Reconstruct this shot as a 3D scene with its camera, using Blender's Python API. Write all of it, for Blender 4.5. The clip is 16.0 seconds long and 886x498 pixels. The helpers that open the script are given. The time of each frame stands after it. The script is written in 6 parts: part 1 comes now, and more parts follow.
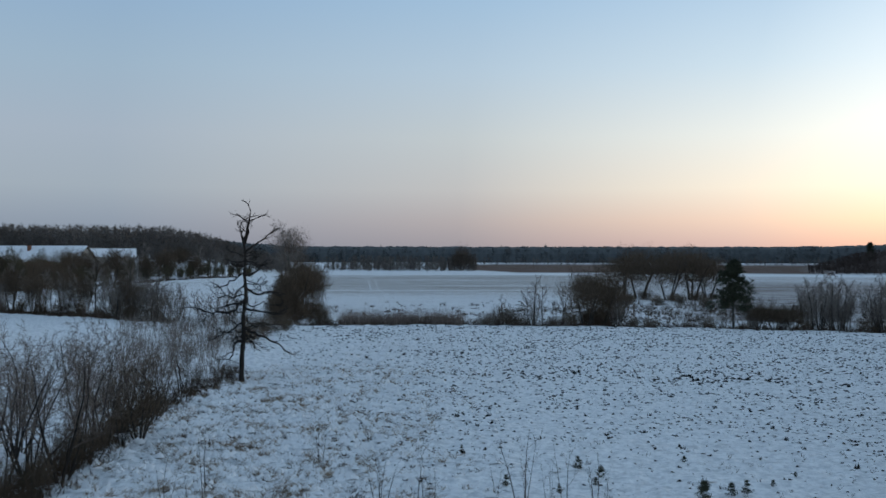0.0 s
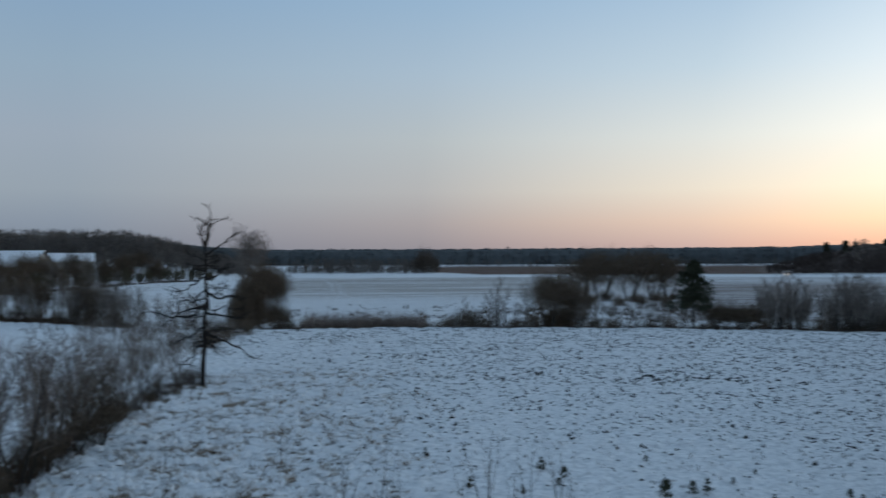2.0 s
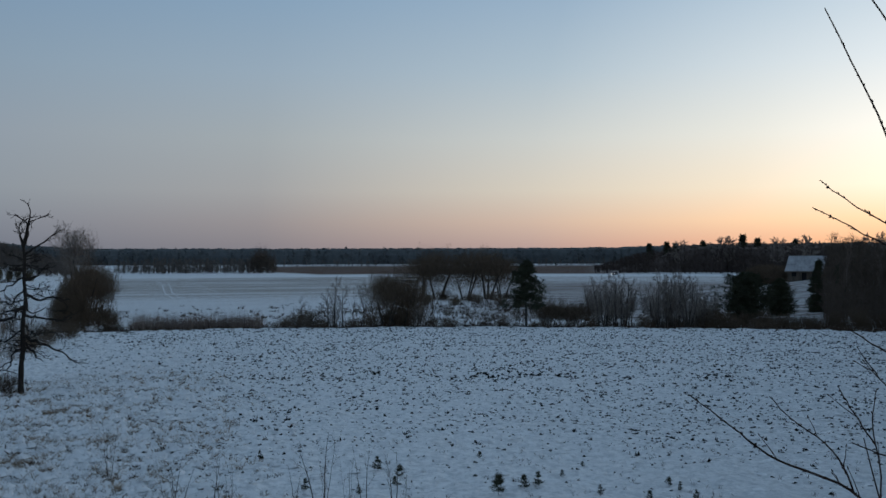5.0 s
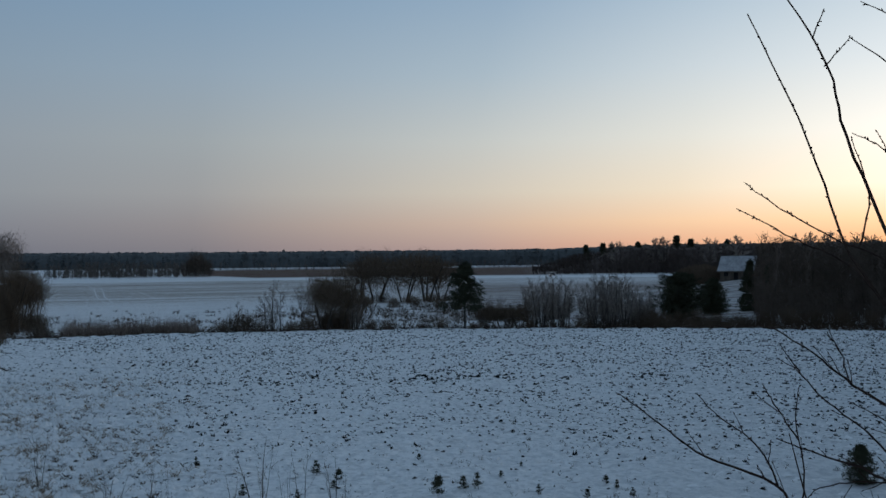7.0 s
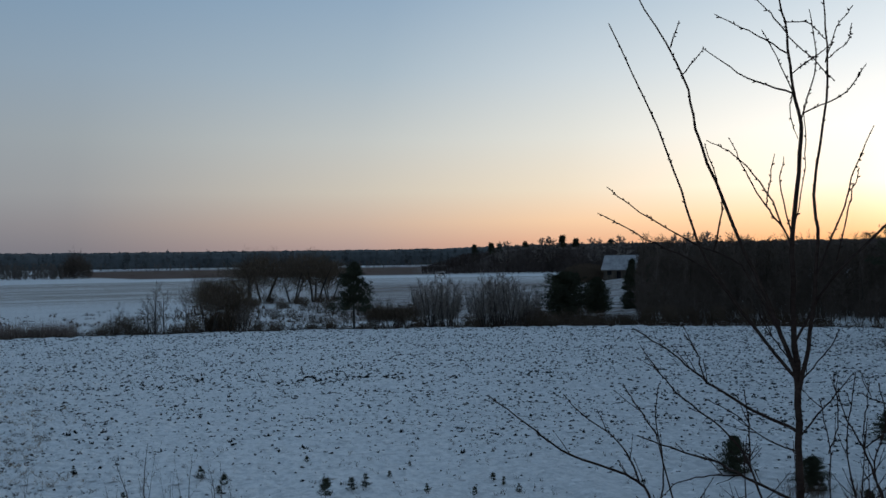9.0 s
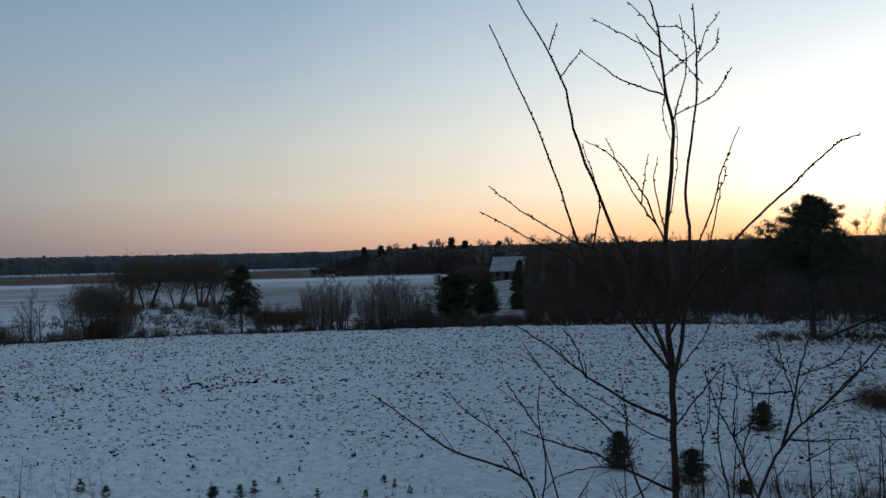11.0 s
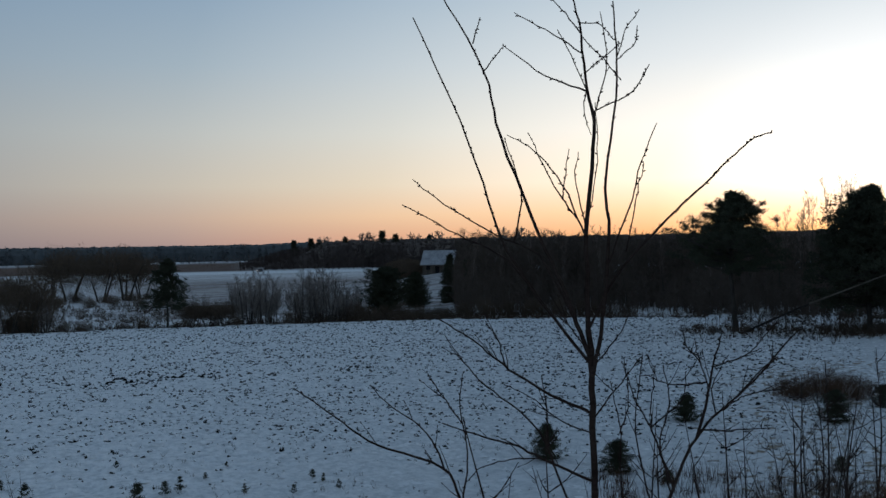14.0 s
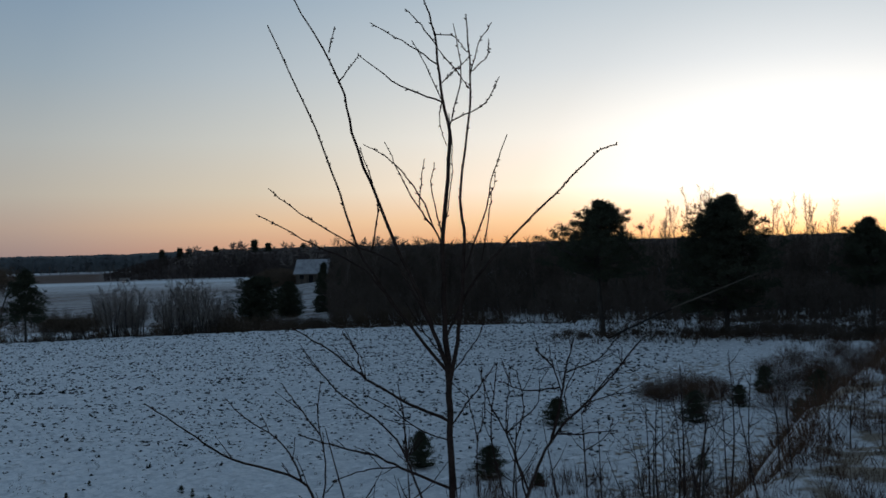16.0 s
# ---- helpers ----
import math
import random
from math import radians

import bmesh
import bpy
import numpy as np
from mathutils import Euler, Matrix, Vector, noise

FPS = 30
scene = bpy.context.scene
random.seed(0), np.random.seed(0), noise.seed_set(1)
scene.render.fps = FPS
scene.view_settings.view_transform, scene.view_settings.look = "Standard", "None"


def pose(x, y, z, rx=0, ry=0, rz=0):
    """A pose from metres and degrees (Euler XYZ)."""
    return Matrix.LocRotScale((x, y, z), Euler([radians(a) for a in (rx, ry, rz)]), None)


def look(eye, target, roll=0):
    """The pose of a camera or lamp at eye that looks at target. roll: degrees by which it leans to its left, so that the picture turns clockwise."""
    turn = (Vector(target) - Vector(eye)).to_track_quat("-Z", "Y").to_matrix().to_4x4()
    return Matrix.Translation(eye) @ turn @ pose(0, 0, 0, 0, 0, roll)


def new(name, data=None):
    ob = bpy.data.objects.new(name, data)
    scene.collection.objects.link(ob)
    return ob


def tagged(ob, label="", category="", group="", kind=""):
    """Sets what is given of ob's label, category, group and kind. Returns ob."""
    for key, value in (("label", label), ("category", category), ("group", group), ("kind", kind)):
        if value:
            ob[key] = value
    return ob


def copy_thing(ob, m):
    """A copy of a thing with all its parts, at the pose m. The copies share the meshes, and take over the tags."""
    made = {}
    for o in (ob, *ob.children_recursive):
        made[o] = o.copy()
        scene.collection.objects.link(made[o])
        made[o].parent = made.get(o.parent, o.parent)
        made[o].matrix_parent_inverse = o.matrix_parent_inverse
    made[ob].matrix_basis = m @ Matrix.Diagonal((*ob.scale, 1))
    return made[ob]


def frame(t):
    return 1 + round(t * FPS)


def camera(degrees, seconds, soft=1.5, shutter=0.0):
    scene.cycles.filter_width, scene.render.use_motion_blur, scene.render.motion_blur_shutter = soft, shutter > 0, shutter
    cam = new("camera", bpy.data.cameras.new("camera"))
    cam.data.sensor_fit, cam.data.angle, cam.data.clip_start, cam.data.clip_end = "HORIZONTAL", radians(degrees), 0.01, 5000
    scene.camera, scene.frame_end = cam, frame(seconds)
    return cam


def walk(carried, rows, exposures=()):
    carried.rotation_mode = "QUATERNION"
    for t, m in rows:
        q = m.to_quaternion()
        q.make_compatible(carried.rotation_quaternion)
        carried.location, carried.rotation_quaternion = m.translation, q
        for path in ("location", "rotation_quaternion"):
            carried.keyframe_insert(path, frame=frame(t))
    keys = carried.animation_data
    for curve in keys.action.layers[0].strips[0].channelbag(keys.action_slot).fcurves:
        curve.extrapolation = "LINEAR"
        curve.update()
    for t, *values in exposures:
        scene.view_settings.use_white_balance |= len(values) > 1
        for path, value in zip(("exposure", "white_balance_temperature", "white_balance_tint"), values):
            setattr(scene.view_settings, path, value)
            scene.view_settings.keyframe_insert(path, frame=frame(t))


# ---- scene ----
cam = camera(49.4, 16.0, soft=1.5, shutter=0.4)

# The camera is held at arm's length and turned on the spot: seconds, turn, tilt, lean.
EYE_Z = 8.0
ARM = 0.35
TURNS = (
    (0, -2.08, 0.50, -0.11),
    (0.2, -1.55, 0.53, -0.02),
    (0.5, -1.39, 0.58, 0.11),
    (1, -1.49, 0.61, -0.01),
    (1.5, -1.50, 0.68, -0.01),
    (1.8, -1.56, 0.65, 0.16),
    (1.9, -2.55, 0.65, 0.22),
    (2, -4.29, 0.64, 0.27),
    (2.1, -5.47, 0.66, 0.22),
    (2.2, -5.98, 0.69, 0.16),
    (2.3, -6.30, 0.72, 0.10),
    (2.5, -6.24, 0.78, -0.02),
    (3, -6.24, 0.72, -0.07),
    (3.5, -6.18, 0.57, -0.06),
    (3.8, -6.24, 0.53, 0.08),
    (3.9, -7.34, 0.52, 0.12),
    (4, -9.51, 0.51, 0.16),
    (4.1, -12.11, 0.52, 0.16),
    (4.2, -13.91, 0.54, 0.15),
    (4.3, -14.51, 0.55, 0.14),
    (4.5, -14.28, 0.58, 0.13),
    (4.7, -13.88, 0.58, 0.18),
    (5.2, -13.95, 0.60, 0.25),
    (6.4, -17.45, 0.68, 0.52),
    (6.8, -17.56, 0.70, 0.57),
    (7, -17.54, 0.70, 0.57),
    (7.5, -17.41, 0.83, 0.57),
    (8, -17.42, 0.87, 0.63),
    (8.2, -17.83, 0.80, 0.69),
    (8.3, -19.34, 0.77, 0.72),
    (8.4, -20.77, 0.73, 0.75),
    (8.5, -22.08, 0.70, 0.78),
    (8.6, -22.95, 0.66, 0.76),
    (8.7, -23.48, 0.63, 0.75),
    (9, -24.10, 0.62, 0.80),
    (10.3, -25.60, 0.63, 1.30),
    (10.8, -28.82, 0.65, 1.72),
    (10.9, -30.13, 0.65, 1.51),
    (11, -30.65, 0.65, 1.30),
    (11.5, -30.28, 0.49, 1.21),
    (12, -30.35, 0.49, 1.07),
    (12.4, -30.41, 0.49, 1.22),
    (12.5, -31.55, 0.48, 1.25),
    (12.6, -33.13, 0.49, 1.24),
    (12.7, -34.58, 0.49, 1.23),
    (13, -34.74, 0.49, 1.18),
    (13.5, -34.67, 0.31, 1.21),
    (14, -34.77, 0.18, 1.08),
    (14.1, -35.44, 0.20, 1.09),
    (14.2, -37.37, 0.22, 1.10),
    (14.3, -38.90, 0.23, 1.11),
    (14.5, -39.56, 0.27, 1.14),
    (15, -39.37, 0.23, 1.21),
    (15.4, -39.24, 0.23, 1.44),
    (15.5, -40.58, 0.23, 1.50),
    (15.6, -42.14, 0.29, 1.49),
    (15.7, -42.84, 0.35, 1.48),
    (16, -42.23, 0.52, 1.45),
)
EXPOSURES = ((0, 0.60, 6680, 10), (1.0, 0.58, 6650, 10), (1.5, 0.41, 6630, 10), (2.0, 0.40, 6610, 10), (3.5, 0.22, 6570, 10), (4.0, 0.20, 6560, 10), (4.5, 0.12, 6550, 10), (7.0, -0.06, 6510, 10), (8.5, -0.08, 6500, 10), (11.0, -0.07, 6500, 10), (13.0, -0.08, 6490, 10), (13.5, -0.17, 6480, 10), (14.0, -0.19, 6470, 10), (14.5, -0.28, 6470, 10), (15.0, -0.28, 6465, 10), (15.5, -0.32, 6465, 10), (16.0, -0.42, 6460, 10))
# The small drift of the held camera: seconds, to its right and up, in metres.
SWAY = ((0, 0, 0), (3.7, 0, 0), (4.5, -0.004, 0), (6.4, -0.008, 0), (7, -0.008, 0), (8.2, -0.002, 0.002), (8.4, 0.012, 0.010), (8.6, 0.020, 0.016), (9.2, 0.012, 0.008), (10.3, -0.002, 0), (11, -0.007, 0), (11.5, -0.008, 0), (12, -0.008, 0), (13, -0.005, 0), (13.5, -0.006, -0.002), (14, -0.008, -0.002), (14.5, -0.005, 0), (15.5, -0.003, 0), (16, 0, 0))


def held(t, a, p, r):
    right = np.interp(t, [row[0] for row in SWAY], [row[1] for row in SWAY])
    up = np.interp(t, [row[0] for row in SWAY], [row[2] for row in SWAY])
    c, k = math.cos(radians(a)), math.sin(radians(a))
    return pose(right * c - ARM * k, right * k + ARM * c, EYE_Z + up, 90 + p, r, a)


walk(cam, [(t, held(t, a, p, r)) for t, a, p, r in TURNS], EXPOSURES)

# ---- sky: dusk, the sun gone down behind the wood ----
SUN_AZ = 63.0


def bearing(az):
    """Unit vector on the ground for a compass bearing, clockwise from +y."""
    return Vector((math.sin(radians(az)), math.cos(radians(az)), 0.0))


def make_world():
    world = bpy.data.worlds.new("dusk_sky")
    scene.world = world
    world.use_nodes = True
    nt = world.node_tree
    nt.nodes.clear()
    n, link = nt.nodes.new, nt.links.new
    coord = n("ShaderNodeTexCoord")
    sep = n("ShaderNodeSeparateXYZ")
    link(coord.outputs["Generated"], sep.inputs[0])
    dot = n("ShaderNodeVectorMath")
    dot.operation = "DOT_PRODUCT"
    dot.inputs[1].default_value = bearing(SUN_AZ)
    link(coord.outputs["Generated"], dot.inputs[0])

    def ramp(stops):
        r = n("ShaderNodeValToRGB")
        r.color_ramp.interpolation = "LINEAR"
        el = r.color_ramp.elements
        el[0].position, el[0].color = stops[0][0], (*stops[0][1], 1)
        el[1].position, el[1].color = stops[-1][0], (*stops[-1][1], 1)
        for pos, col in stops[1:-1]:
            e = el.new(pos)
            e.color = (*col, 1)
        link(sep.outputs[2], r.inputs[0])
        return r.outputs[0]

    angle = n("ShaderNodeMath")
    angle.operation = "ARCCOSINE"
    link(dot.outputs["Value"], angle.inputs[0])
    glow, last = None, None
    for degrees_off, stops in SKY:
        col = ramp(stops)
        if glow is None:
            glow = col
        else:
            rng = n("ShaderNodeMapRange")
            rng.interpolation_type = "LINEAR"
            rng.inputs["From Min"].default_value, rng.inputs["From Max"].default_value = radians(last), radians(degrees_off)
            link(angle.outputs[0], rng.inputs["Value"])
            m = n("ShaderNodeMix")
            m.data_type = "RGBA"
            link(rng.outputs[0], m.inputs[0])
            link(glow, m.inputs[6])
            link(col, m.inputs[7])
            glow = m.outputs[2]
        last = degrees_off
    sky = n("ShaderNodeTexSky")
    sky.sky_type = "NISHITA"
    sky.sun_disc = False
    sky.sun_elevation, sky.sun_rotation = radians(0.5), radians(SUN_AZ)
    scaled = n("ShaderNodeMix")
    scaled.data_type, scaled.blend_type = "RGBA", "ADD"
    scaled.inputs[0].default_value = 0.01
    link(glow, scaled.inputs[6])
    link(sky.outputs[0], scaled.inputs[7])
    bg = n("ShaderNodeBackground")
    link(scaled.outputs[2], bg.inputs[0])
    bg.inputs[1].default_value = 1.0
    out = n("ShaderNodeOutputWorld")
    link(bg.outputs[0], out.inputs[0])


# Colours of the evening sky by angle from the sunset and height above the horizon.
SKY = (
    (3, ((0.0, (1.4, 0.66, 0.22)), (0.014, (1.7, 0.95, 0.34)), (0.038, (2.2, 1.6, 1.02)), (0.07, (2.4, 2.2, 1.9)), (0.123, (1.9, 1.88, 1.8)), (0.19, (1.35, 1.38, 1.38)), (0.26, (0.95, 1.02, 1.06)), (0.5, (0.25, 0.42, 0.56)), (1.0, (0.105, 0.18, 0.268)))),
    (16, ((0.0, (1.04, 0.51, 0.23)), (0.014, (1.18, 0.60, 0.26)), (0.038, (1.34, 0.88, 0.50)), (0.07, (1.42, 1.19, 0.94)), (0.123, (1.25, 1.19, 1.08)), (0.19, (0.92, 0.97, 0.99)), (0.26, (0.70, 0.80, 0.87)), (0.5, (0.20, 0.34, 0.49)), (1.0, (0.105, 0.18, 0.268)))),
    (32, ((0.0, (0.66, 0.39, 0.29)), (0.014, (0.81, 0.45, 0.30)), (0.038, (0.95, 0.65, 0.42)), (0.07, (0.89, 0.77, 0.60)), (0.123, (0.79, 0.79, 0.73)), (0.19, (0.62, 0.70, 0.75)), (0.26, (0.46, 0.58, 0.69)), (0.5, (0.17, 0.29, 0.44)), (1.0, (0.105, 0.18, 0.268)))),
    (44, ((0.0, (0.37, 0.28, 0.28)), (0.014, (0.47, 0.34, 0.31)), (0.038, (0.59, 0.45, 0.37)), (0.07, (0.62, 0.57, 0.49)), (0.123, (0.55, 0.58, 0.57)), (0.19, (0.40, 0.50, 0.58)), (0.26, (0.30, 0.42, 0.55)), (0.5, (0.155, 0.25, 0.38)), (1.0, (0.105, 0.18, 0.268)))),
    (60, ((0.0, (0.19, 0.19, 0.225)), (0.014, (0.225, 0.215, 0.24)), (0.038, (0.28, 0.265, 0.28)), (0.07, (0.33, 0.34, 0.355)), (0.123, (0.335, 0.38, 0.41)), (0.19, (0.285, 0.375, 0.465)), (0.26, (0.225, 0.34, 0.47)), (0.5, (0.17, 0.24, 0.345)), (1.0, (0.105, 0.18, 0.268)))),
    (80, ((0.0, (0.13, 0.165, 0.21)), (0.014, (0.145, 0.18, 0.235)), (0.038, (0.175, 0.22, 0.28)), (0.07, (0.22, 0.27, 0.325)), (0.123, (0.235, 0.29, 0.36)), (0.19, (0.21, 0.295, 0.385)), (0.26, (0.175, 0.275, 0.40)), (0.5, (0.17, 0.24, 0.345)), (1.0, (0.105, 0.18, 0.268)))),
)
make_world()

sun_data = bpy.data.lights.new("sun", "SUN")
sun_data.energy, sun_data.angle, sun_data.color = 0.06, radians(8), (1.0, 0.72, 0.45)
sun = new("sun", sun_data)
sun.matrix_world = look(Vector((0, 0, 60)) + bearing(SUN_AZ) * 300 + Vector((0, 0, 12)), (0, 0, 60))

# ---- materials ----


def material(name, low, high, rough=0.9, scale=3.0, bump=0.3, spec=0.03, per_object=0.0, stretch=(1, 1, 1)):
    """A matt surface that wanders between two colours at two sizes, with fine relief."""
    m = bpy.data.materials.new(name)
    m.use_nodes = True
    nt = m.node_tree
    n, link = nt.nodes.new, nt.links.new
    bsdf = nt.nodes["Principled BSDF"]
    bsdf.inputs["Roughness"].default_value = rough
    bsdf.inputs["Specular IOR Level"].default_value = spec
    coord = n("ShaderNodeTexCoord")
    mapping = n("ShaderNodeMapping")
    mapping.inputs["Scale"].default_value = stretch
    link(coord.outputs["Object"], mapping.inputs[0])
    big, fine = n("ShaderNodeTexNoise"), n("ShaderNodeTexNoise")
    big.inputs["Scale"].default_value, fine.inputs["Scale"].default_value = scale * 0.17, scale
    big.inputs["Detail"].default_value, fine.inputs["Detail"].default_value = 3, 5
    for t in (big, fine):
        link(mapping.outputs[0], t.inputs["Vector"])
    add = n("ShaderNodeMath")
    add.operation = "ADD"
    link(big.outputs[0], add.inputs[0])
    link(fine.outputs[0], add.inputs[1])
    last = add.outputs[0]
    if per_object:
        info = n("ShaderNodeObjectInfo")
        mul = n("ShaderNodeMath")
        mul.operation, mul.inputs[1].default_value = "MULTIPLY_ADD", per_object
        link(info.outputs["Random"], mul.inputs[0])
        link(last, mul.inputs[2])
        last = mul.outputs[0]
    ramp = n("ShaderNodeValToRGB")
    el = ramp.color_ramp.elements
    el[0].position, el[0].color = 0.35, (*low, 1)
    el[1].position, el[1].color = 0.65, (*high, 1)
    half = n("ShaderNodeMath")
    half.operation, half.inputs[1].default_value = "MULTIPLY", 0.5
    link(last, half.inputs[0])
    link(half.outputs[0], ramp.inputs[0])
    link(ramp.outputs[0], bsdf.inputs["Base Color"])
    if bump:
        b = n("ShaderNodeBump")
        b.inputs["Strength"].default_value, b.inputs["Distance"].default_value = bump, 0.02
        link(fine.outputs[0], b.inputs["Height"])
        link(b.outputs[0], bsdf.inputs["Normal"])
    return m


def ground_material():
    """Thin snow with clods and dry grass coming through. Vertex cover: r stubble, g dry grass, b brown arable land,
    alpha how much shade is painted into the snow.
    """
    m = bpy.data.materials.new("thin_snow")
    m.use_nodes = True
    nt = m.node_tree
    n, link = nt.nodes.new, nt.links.new
    bsdf = nt.nodes["Principled BSDF"]
    bsdf.inputs["Roughness"].default_value, bsdf.inputs["Specular IOR Level"].default_value = 0.95, 0.0
    coord = n("ShaderNodeTexCoord")
    cover = n("ShaderNodeAttribute")
    cover.attribute_name = "cover"
    sep = n("ShaderNodeSeparateColor")
    link(cover.outputs["Color"], sep.inputs[0])

    def noise_tex(scale, detail=4, rough=0.6, stretch=(1, 1, 1), turn=0):
        mp = n("ShaderNodeMapping")
        mp.inputs["Scale"].default_value = stretch
        mp.inputs["Rotation"].default_value = (0, 0, radians(turn))
        link(coord.outputs["Object"], mp.inputs[0])
        t = n("ShaderNodeTexNoise")
        t.inputs["Scale"].default_value, t.inputs["Detail"].default_value, t.inputs["Roughness"].default_value = scale, detail, rough
        link(mp.outputs[0], t.inputs["Vector"])
        return t.outputs[0]

    def remap(value, a, b, c, d, smooth=False):
        r = n("ShaderNodeMapRange")
        if smooth:
            r.interpolation_type = "SMOOTHSTEP"
        for key, v in zip(("From Min", "From Max", "To Min", "To Max"), (a, b, c, d)):
            r.inputs[key].default_value = v
        link(value, r.inputs["Value"])
        return r.outputs[0]

    def math_node(op, a, b):
        k = n("ShaderNodeMath")
        k.operation = op
        for i, v in enumerate((a, b)):
            if isinstance(v, (int, float)):
                k.inputs[i].default_value = v
            else:
                link(v, k.inputs[i])
        return k.outputs[0]

    def mix(fac, a, b):
        k = n("ShaderNodeMix")
        k.data_type = "RGBA"
        link(fac, k.inputs[0])
        for i, v in ((6, a), (7, b)):
            if isinstance(v, tuple):
                k.inputs[i].default_value = (*v, 1)
            else:
                link(v, k.inputs[i])
        return k.outputs[2]

    clod = noise_tex(2.0, 3, 0.6, (1.0, 1.0, 1.0), 20)
    grass = noise_tex(1.8, 4, 0.6)
    broad = noise_tex(0.07, 3)
    furrow = noise_tex(0.35, 5, 0.6, (0.12, 1.0, 1.0), 12)
    streak = noise_tex(0.075, 6, 0.65, (0.10, 1.0, 1.0), -3)
    # random snow mottle; shading of small relief is put into this tone
    snow = mix(remap(noise_tex(2.4, 6, 0.7), 0.40, 0.58, 0, 1), (0.70, 0.715, 0.725), (0.962, 0.967, 0.968))
    # alpha greys the near snow: shade put into its colour
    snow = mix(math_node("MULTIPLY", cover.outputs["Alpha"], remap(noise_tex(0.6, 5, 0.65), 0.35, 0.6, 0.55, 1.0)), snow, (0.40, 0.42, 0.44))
    # stubble and clods
    patchy = math_node("MULTIPLY", sep.outputs[0], remap(broad, 0.3, 0.65, 0.7, 1.0))
    lim = remap(patchy, 0, 1, 0.78, 0.545)
    hard = math_node("SUBTRACT", clod, lim)
    stub = remap(hard, 0.0, 0.11, 0, 0.8, True)
    col = mix(stub, snow, mix(grass, (0.038, 0.040, 0.040), (0.10, 0.095, 0.085)))
    # dry grass
    lim2 = remap(math_node("MULTIPLY", sep.outputs[1], remap(streak, 0.36, 0.64, 0.65, 1.15)), 0, 1, 0.74, 0.40)
    g = remap(math_node("SUBTRACT", grass, lim2), 0.0, 0.12, 0, 0.85, True)
    col = mix(g, col, mix(clod, (0.12, 0.085, 0.05), (0.34, 0.25, 0.15)))
    # brown land with snow left in its furrows
    br = math_node("MULTIPLY", sep.outputs[2], remap(furrow, 0.42, 0.60, 1.0, 0.25, True))
    br = math_node("MAXIMUM", br, remap(sep.outputs[2], 0.5, 1.0, 0.0, 0.88))
    col = mix(br, col, mix(grass, (0.085, 0.042, 0.026), (0.15, 0.082, 0.050)))
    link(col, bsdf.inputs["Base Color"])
    b = n("ShaderNodeBump")
    b.inputs["Strength"].default_value, b.inputs["Distance"].default_value = 1.0, 0.22
    link(noise_tex(1.9, 5, 0.6), b.inputs["Height"])
    link(b.outputs[0], bsdf.inputs["Normal"])
    return m


M_GROUND = ground_material()
M_BARK = material("dark_bark", (0.030, 0.026, 0.023), (0.08, 0.07, 0.06), scale=14, per_object=0.25, stretch=(1, 1, 0.3))
M_DEAD = material("dead_bark", (0.022, 0.018, 0.016), (0.056, 0.047, 0.041), scale=10, stretch=(1, 1, 0.25))
M_TWIG = material("twig_bark", (0.11, 0.094, 0.083), (0.26, 0.225, 0.20), scale=6, bump=0, per_object=0.3)
M_WILLOW = material("willow_twigs", (0.06, 0.045, 0.033), (0.145, 0.109, 0.08), scale=2, bump=0, per_object=0.4)
M_PALEWOOD = material("pale_dead_wood", (0.07, 0.058, 0.045), (0.16, 0.135, 0.11), scale=1.2, stretch=(1, 1, 0.3))
M_BIRCH = material("young_birch_bark", (0.028, 0.018, 0.015), (0.07, 0.048, 0.040), scale=40, stretch=(1, 1, 3))
M_NEEDLE = material("pine_needles", (0.036, 0.041, 0.029), (0.072, 0.076, 0.05), scale=5, bump=0, per_object=0.3)
M_GRASS = material("dry_grass", (0.19, 0.14, 0.10), (0.43, 0.33, 0.235), scale=4, bump=0)
M_WEED = material("brown_weeds", (0.045, 0.032, 0.023), (0.125, 0.09, 0.065), scale=4, bump=0)
M_CLOD = material("dark_stubble", (0.013, 0.015, 0.016), (0.042, 0.042, 0.038), scale=3, bump=0)
M_REED = material("dead_reed", (0.13, 0.10, 0.085), (0.32, 0.25, 0.21), scale=2, bump=0)
# Darker roof snow: shade of a slope turned from the glow, as colour.
M_ROOFSHADE = material("shaded_roof_snow", (0.22, 0.225, 0.235), (0.48, 0.49, 0.51), scale=3, bump=0.3)
# Darkened bark: the shade of the backlit wood is put into this colour.
M_SHADEWOOD = material("shaded_wood_bark", (0.058, 0.046, 0.037), (0.13, 0.103, 0.084), scale=0.6, bump=0, per_object=0.3)
# Paler, bluer fir: distance haze is painted into the colour.
M_HAZYFIR = material("hazy_far_fir", (0.085, 0.093, 0.096), (0.135, 0.146, 0.15), scale=0.15, bump=0)
M_HEDGE = material("mossy_hedge_twigs", (0.055, 0.048, 0.032), (0.13, 0.112, 0.075), scale=1.2, bump=0, per_object=0.35)
M_RUST = material("rusty_dead_stems", (0.040, 0.024, 0.017), (0.115, 0.069, 0.046), scale=4, bump=0, per_object=0.3)
M_RISEWOOD = material("rise_wood_bark", (0.050, 0.038, 0.034), (0.10, 0.079, 0.070), scale=0.15, bump=0)
# Bark of distant trees, lightened so that the colour carries the air's haze.
M_HAZYWOOD = material("hazy_wood_bark", (0.095, 0.083, 0.074), (0.185, 0.162, 0.145), scale=0.15, bump=0)
M_SHRUB = material("brown_shrub_bark", (0.095, 0.073, 0.060), (0.23, 0.182, 0.15), scale=5, bump=0, per_object=0.35)
M_LUMP = material("snow_lumps", (0.84, 0.845, 0.85), (0.96, 0.962, 0.964), scale=2.5, bump=0.2)
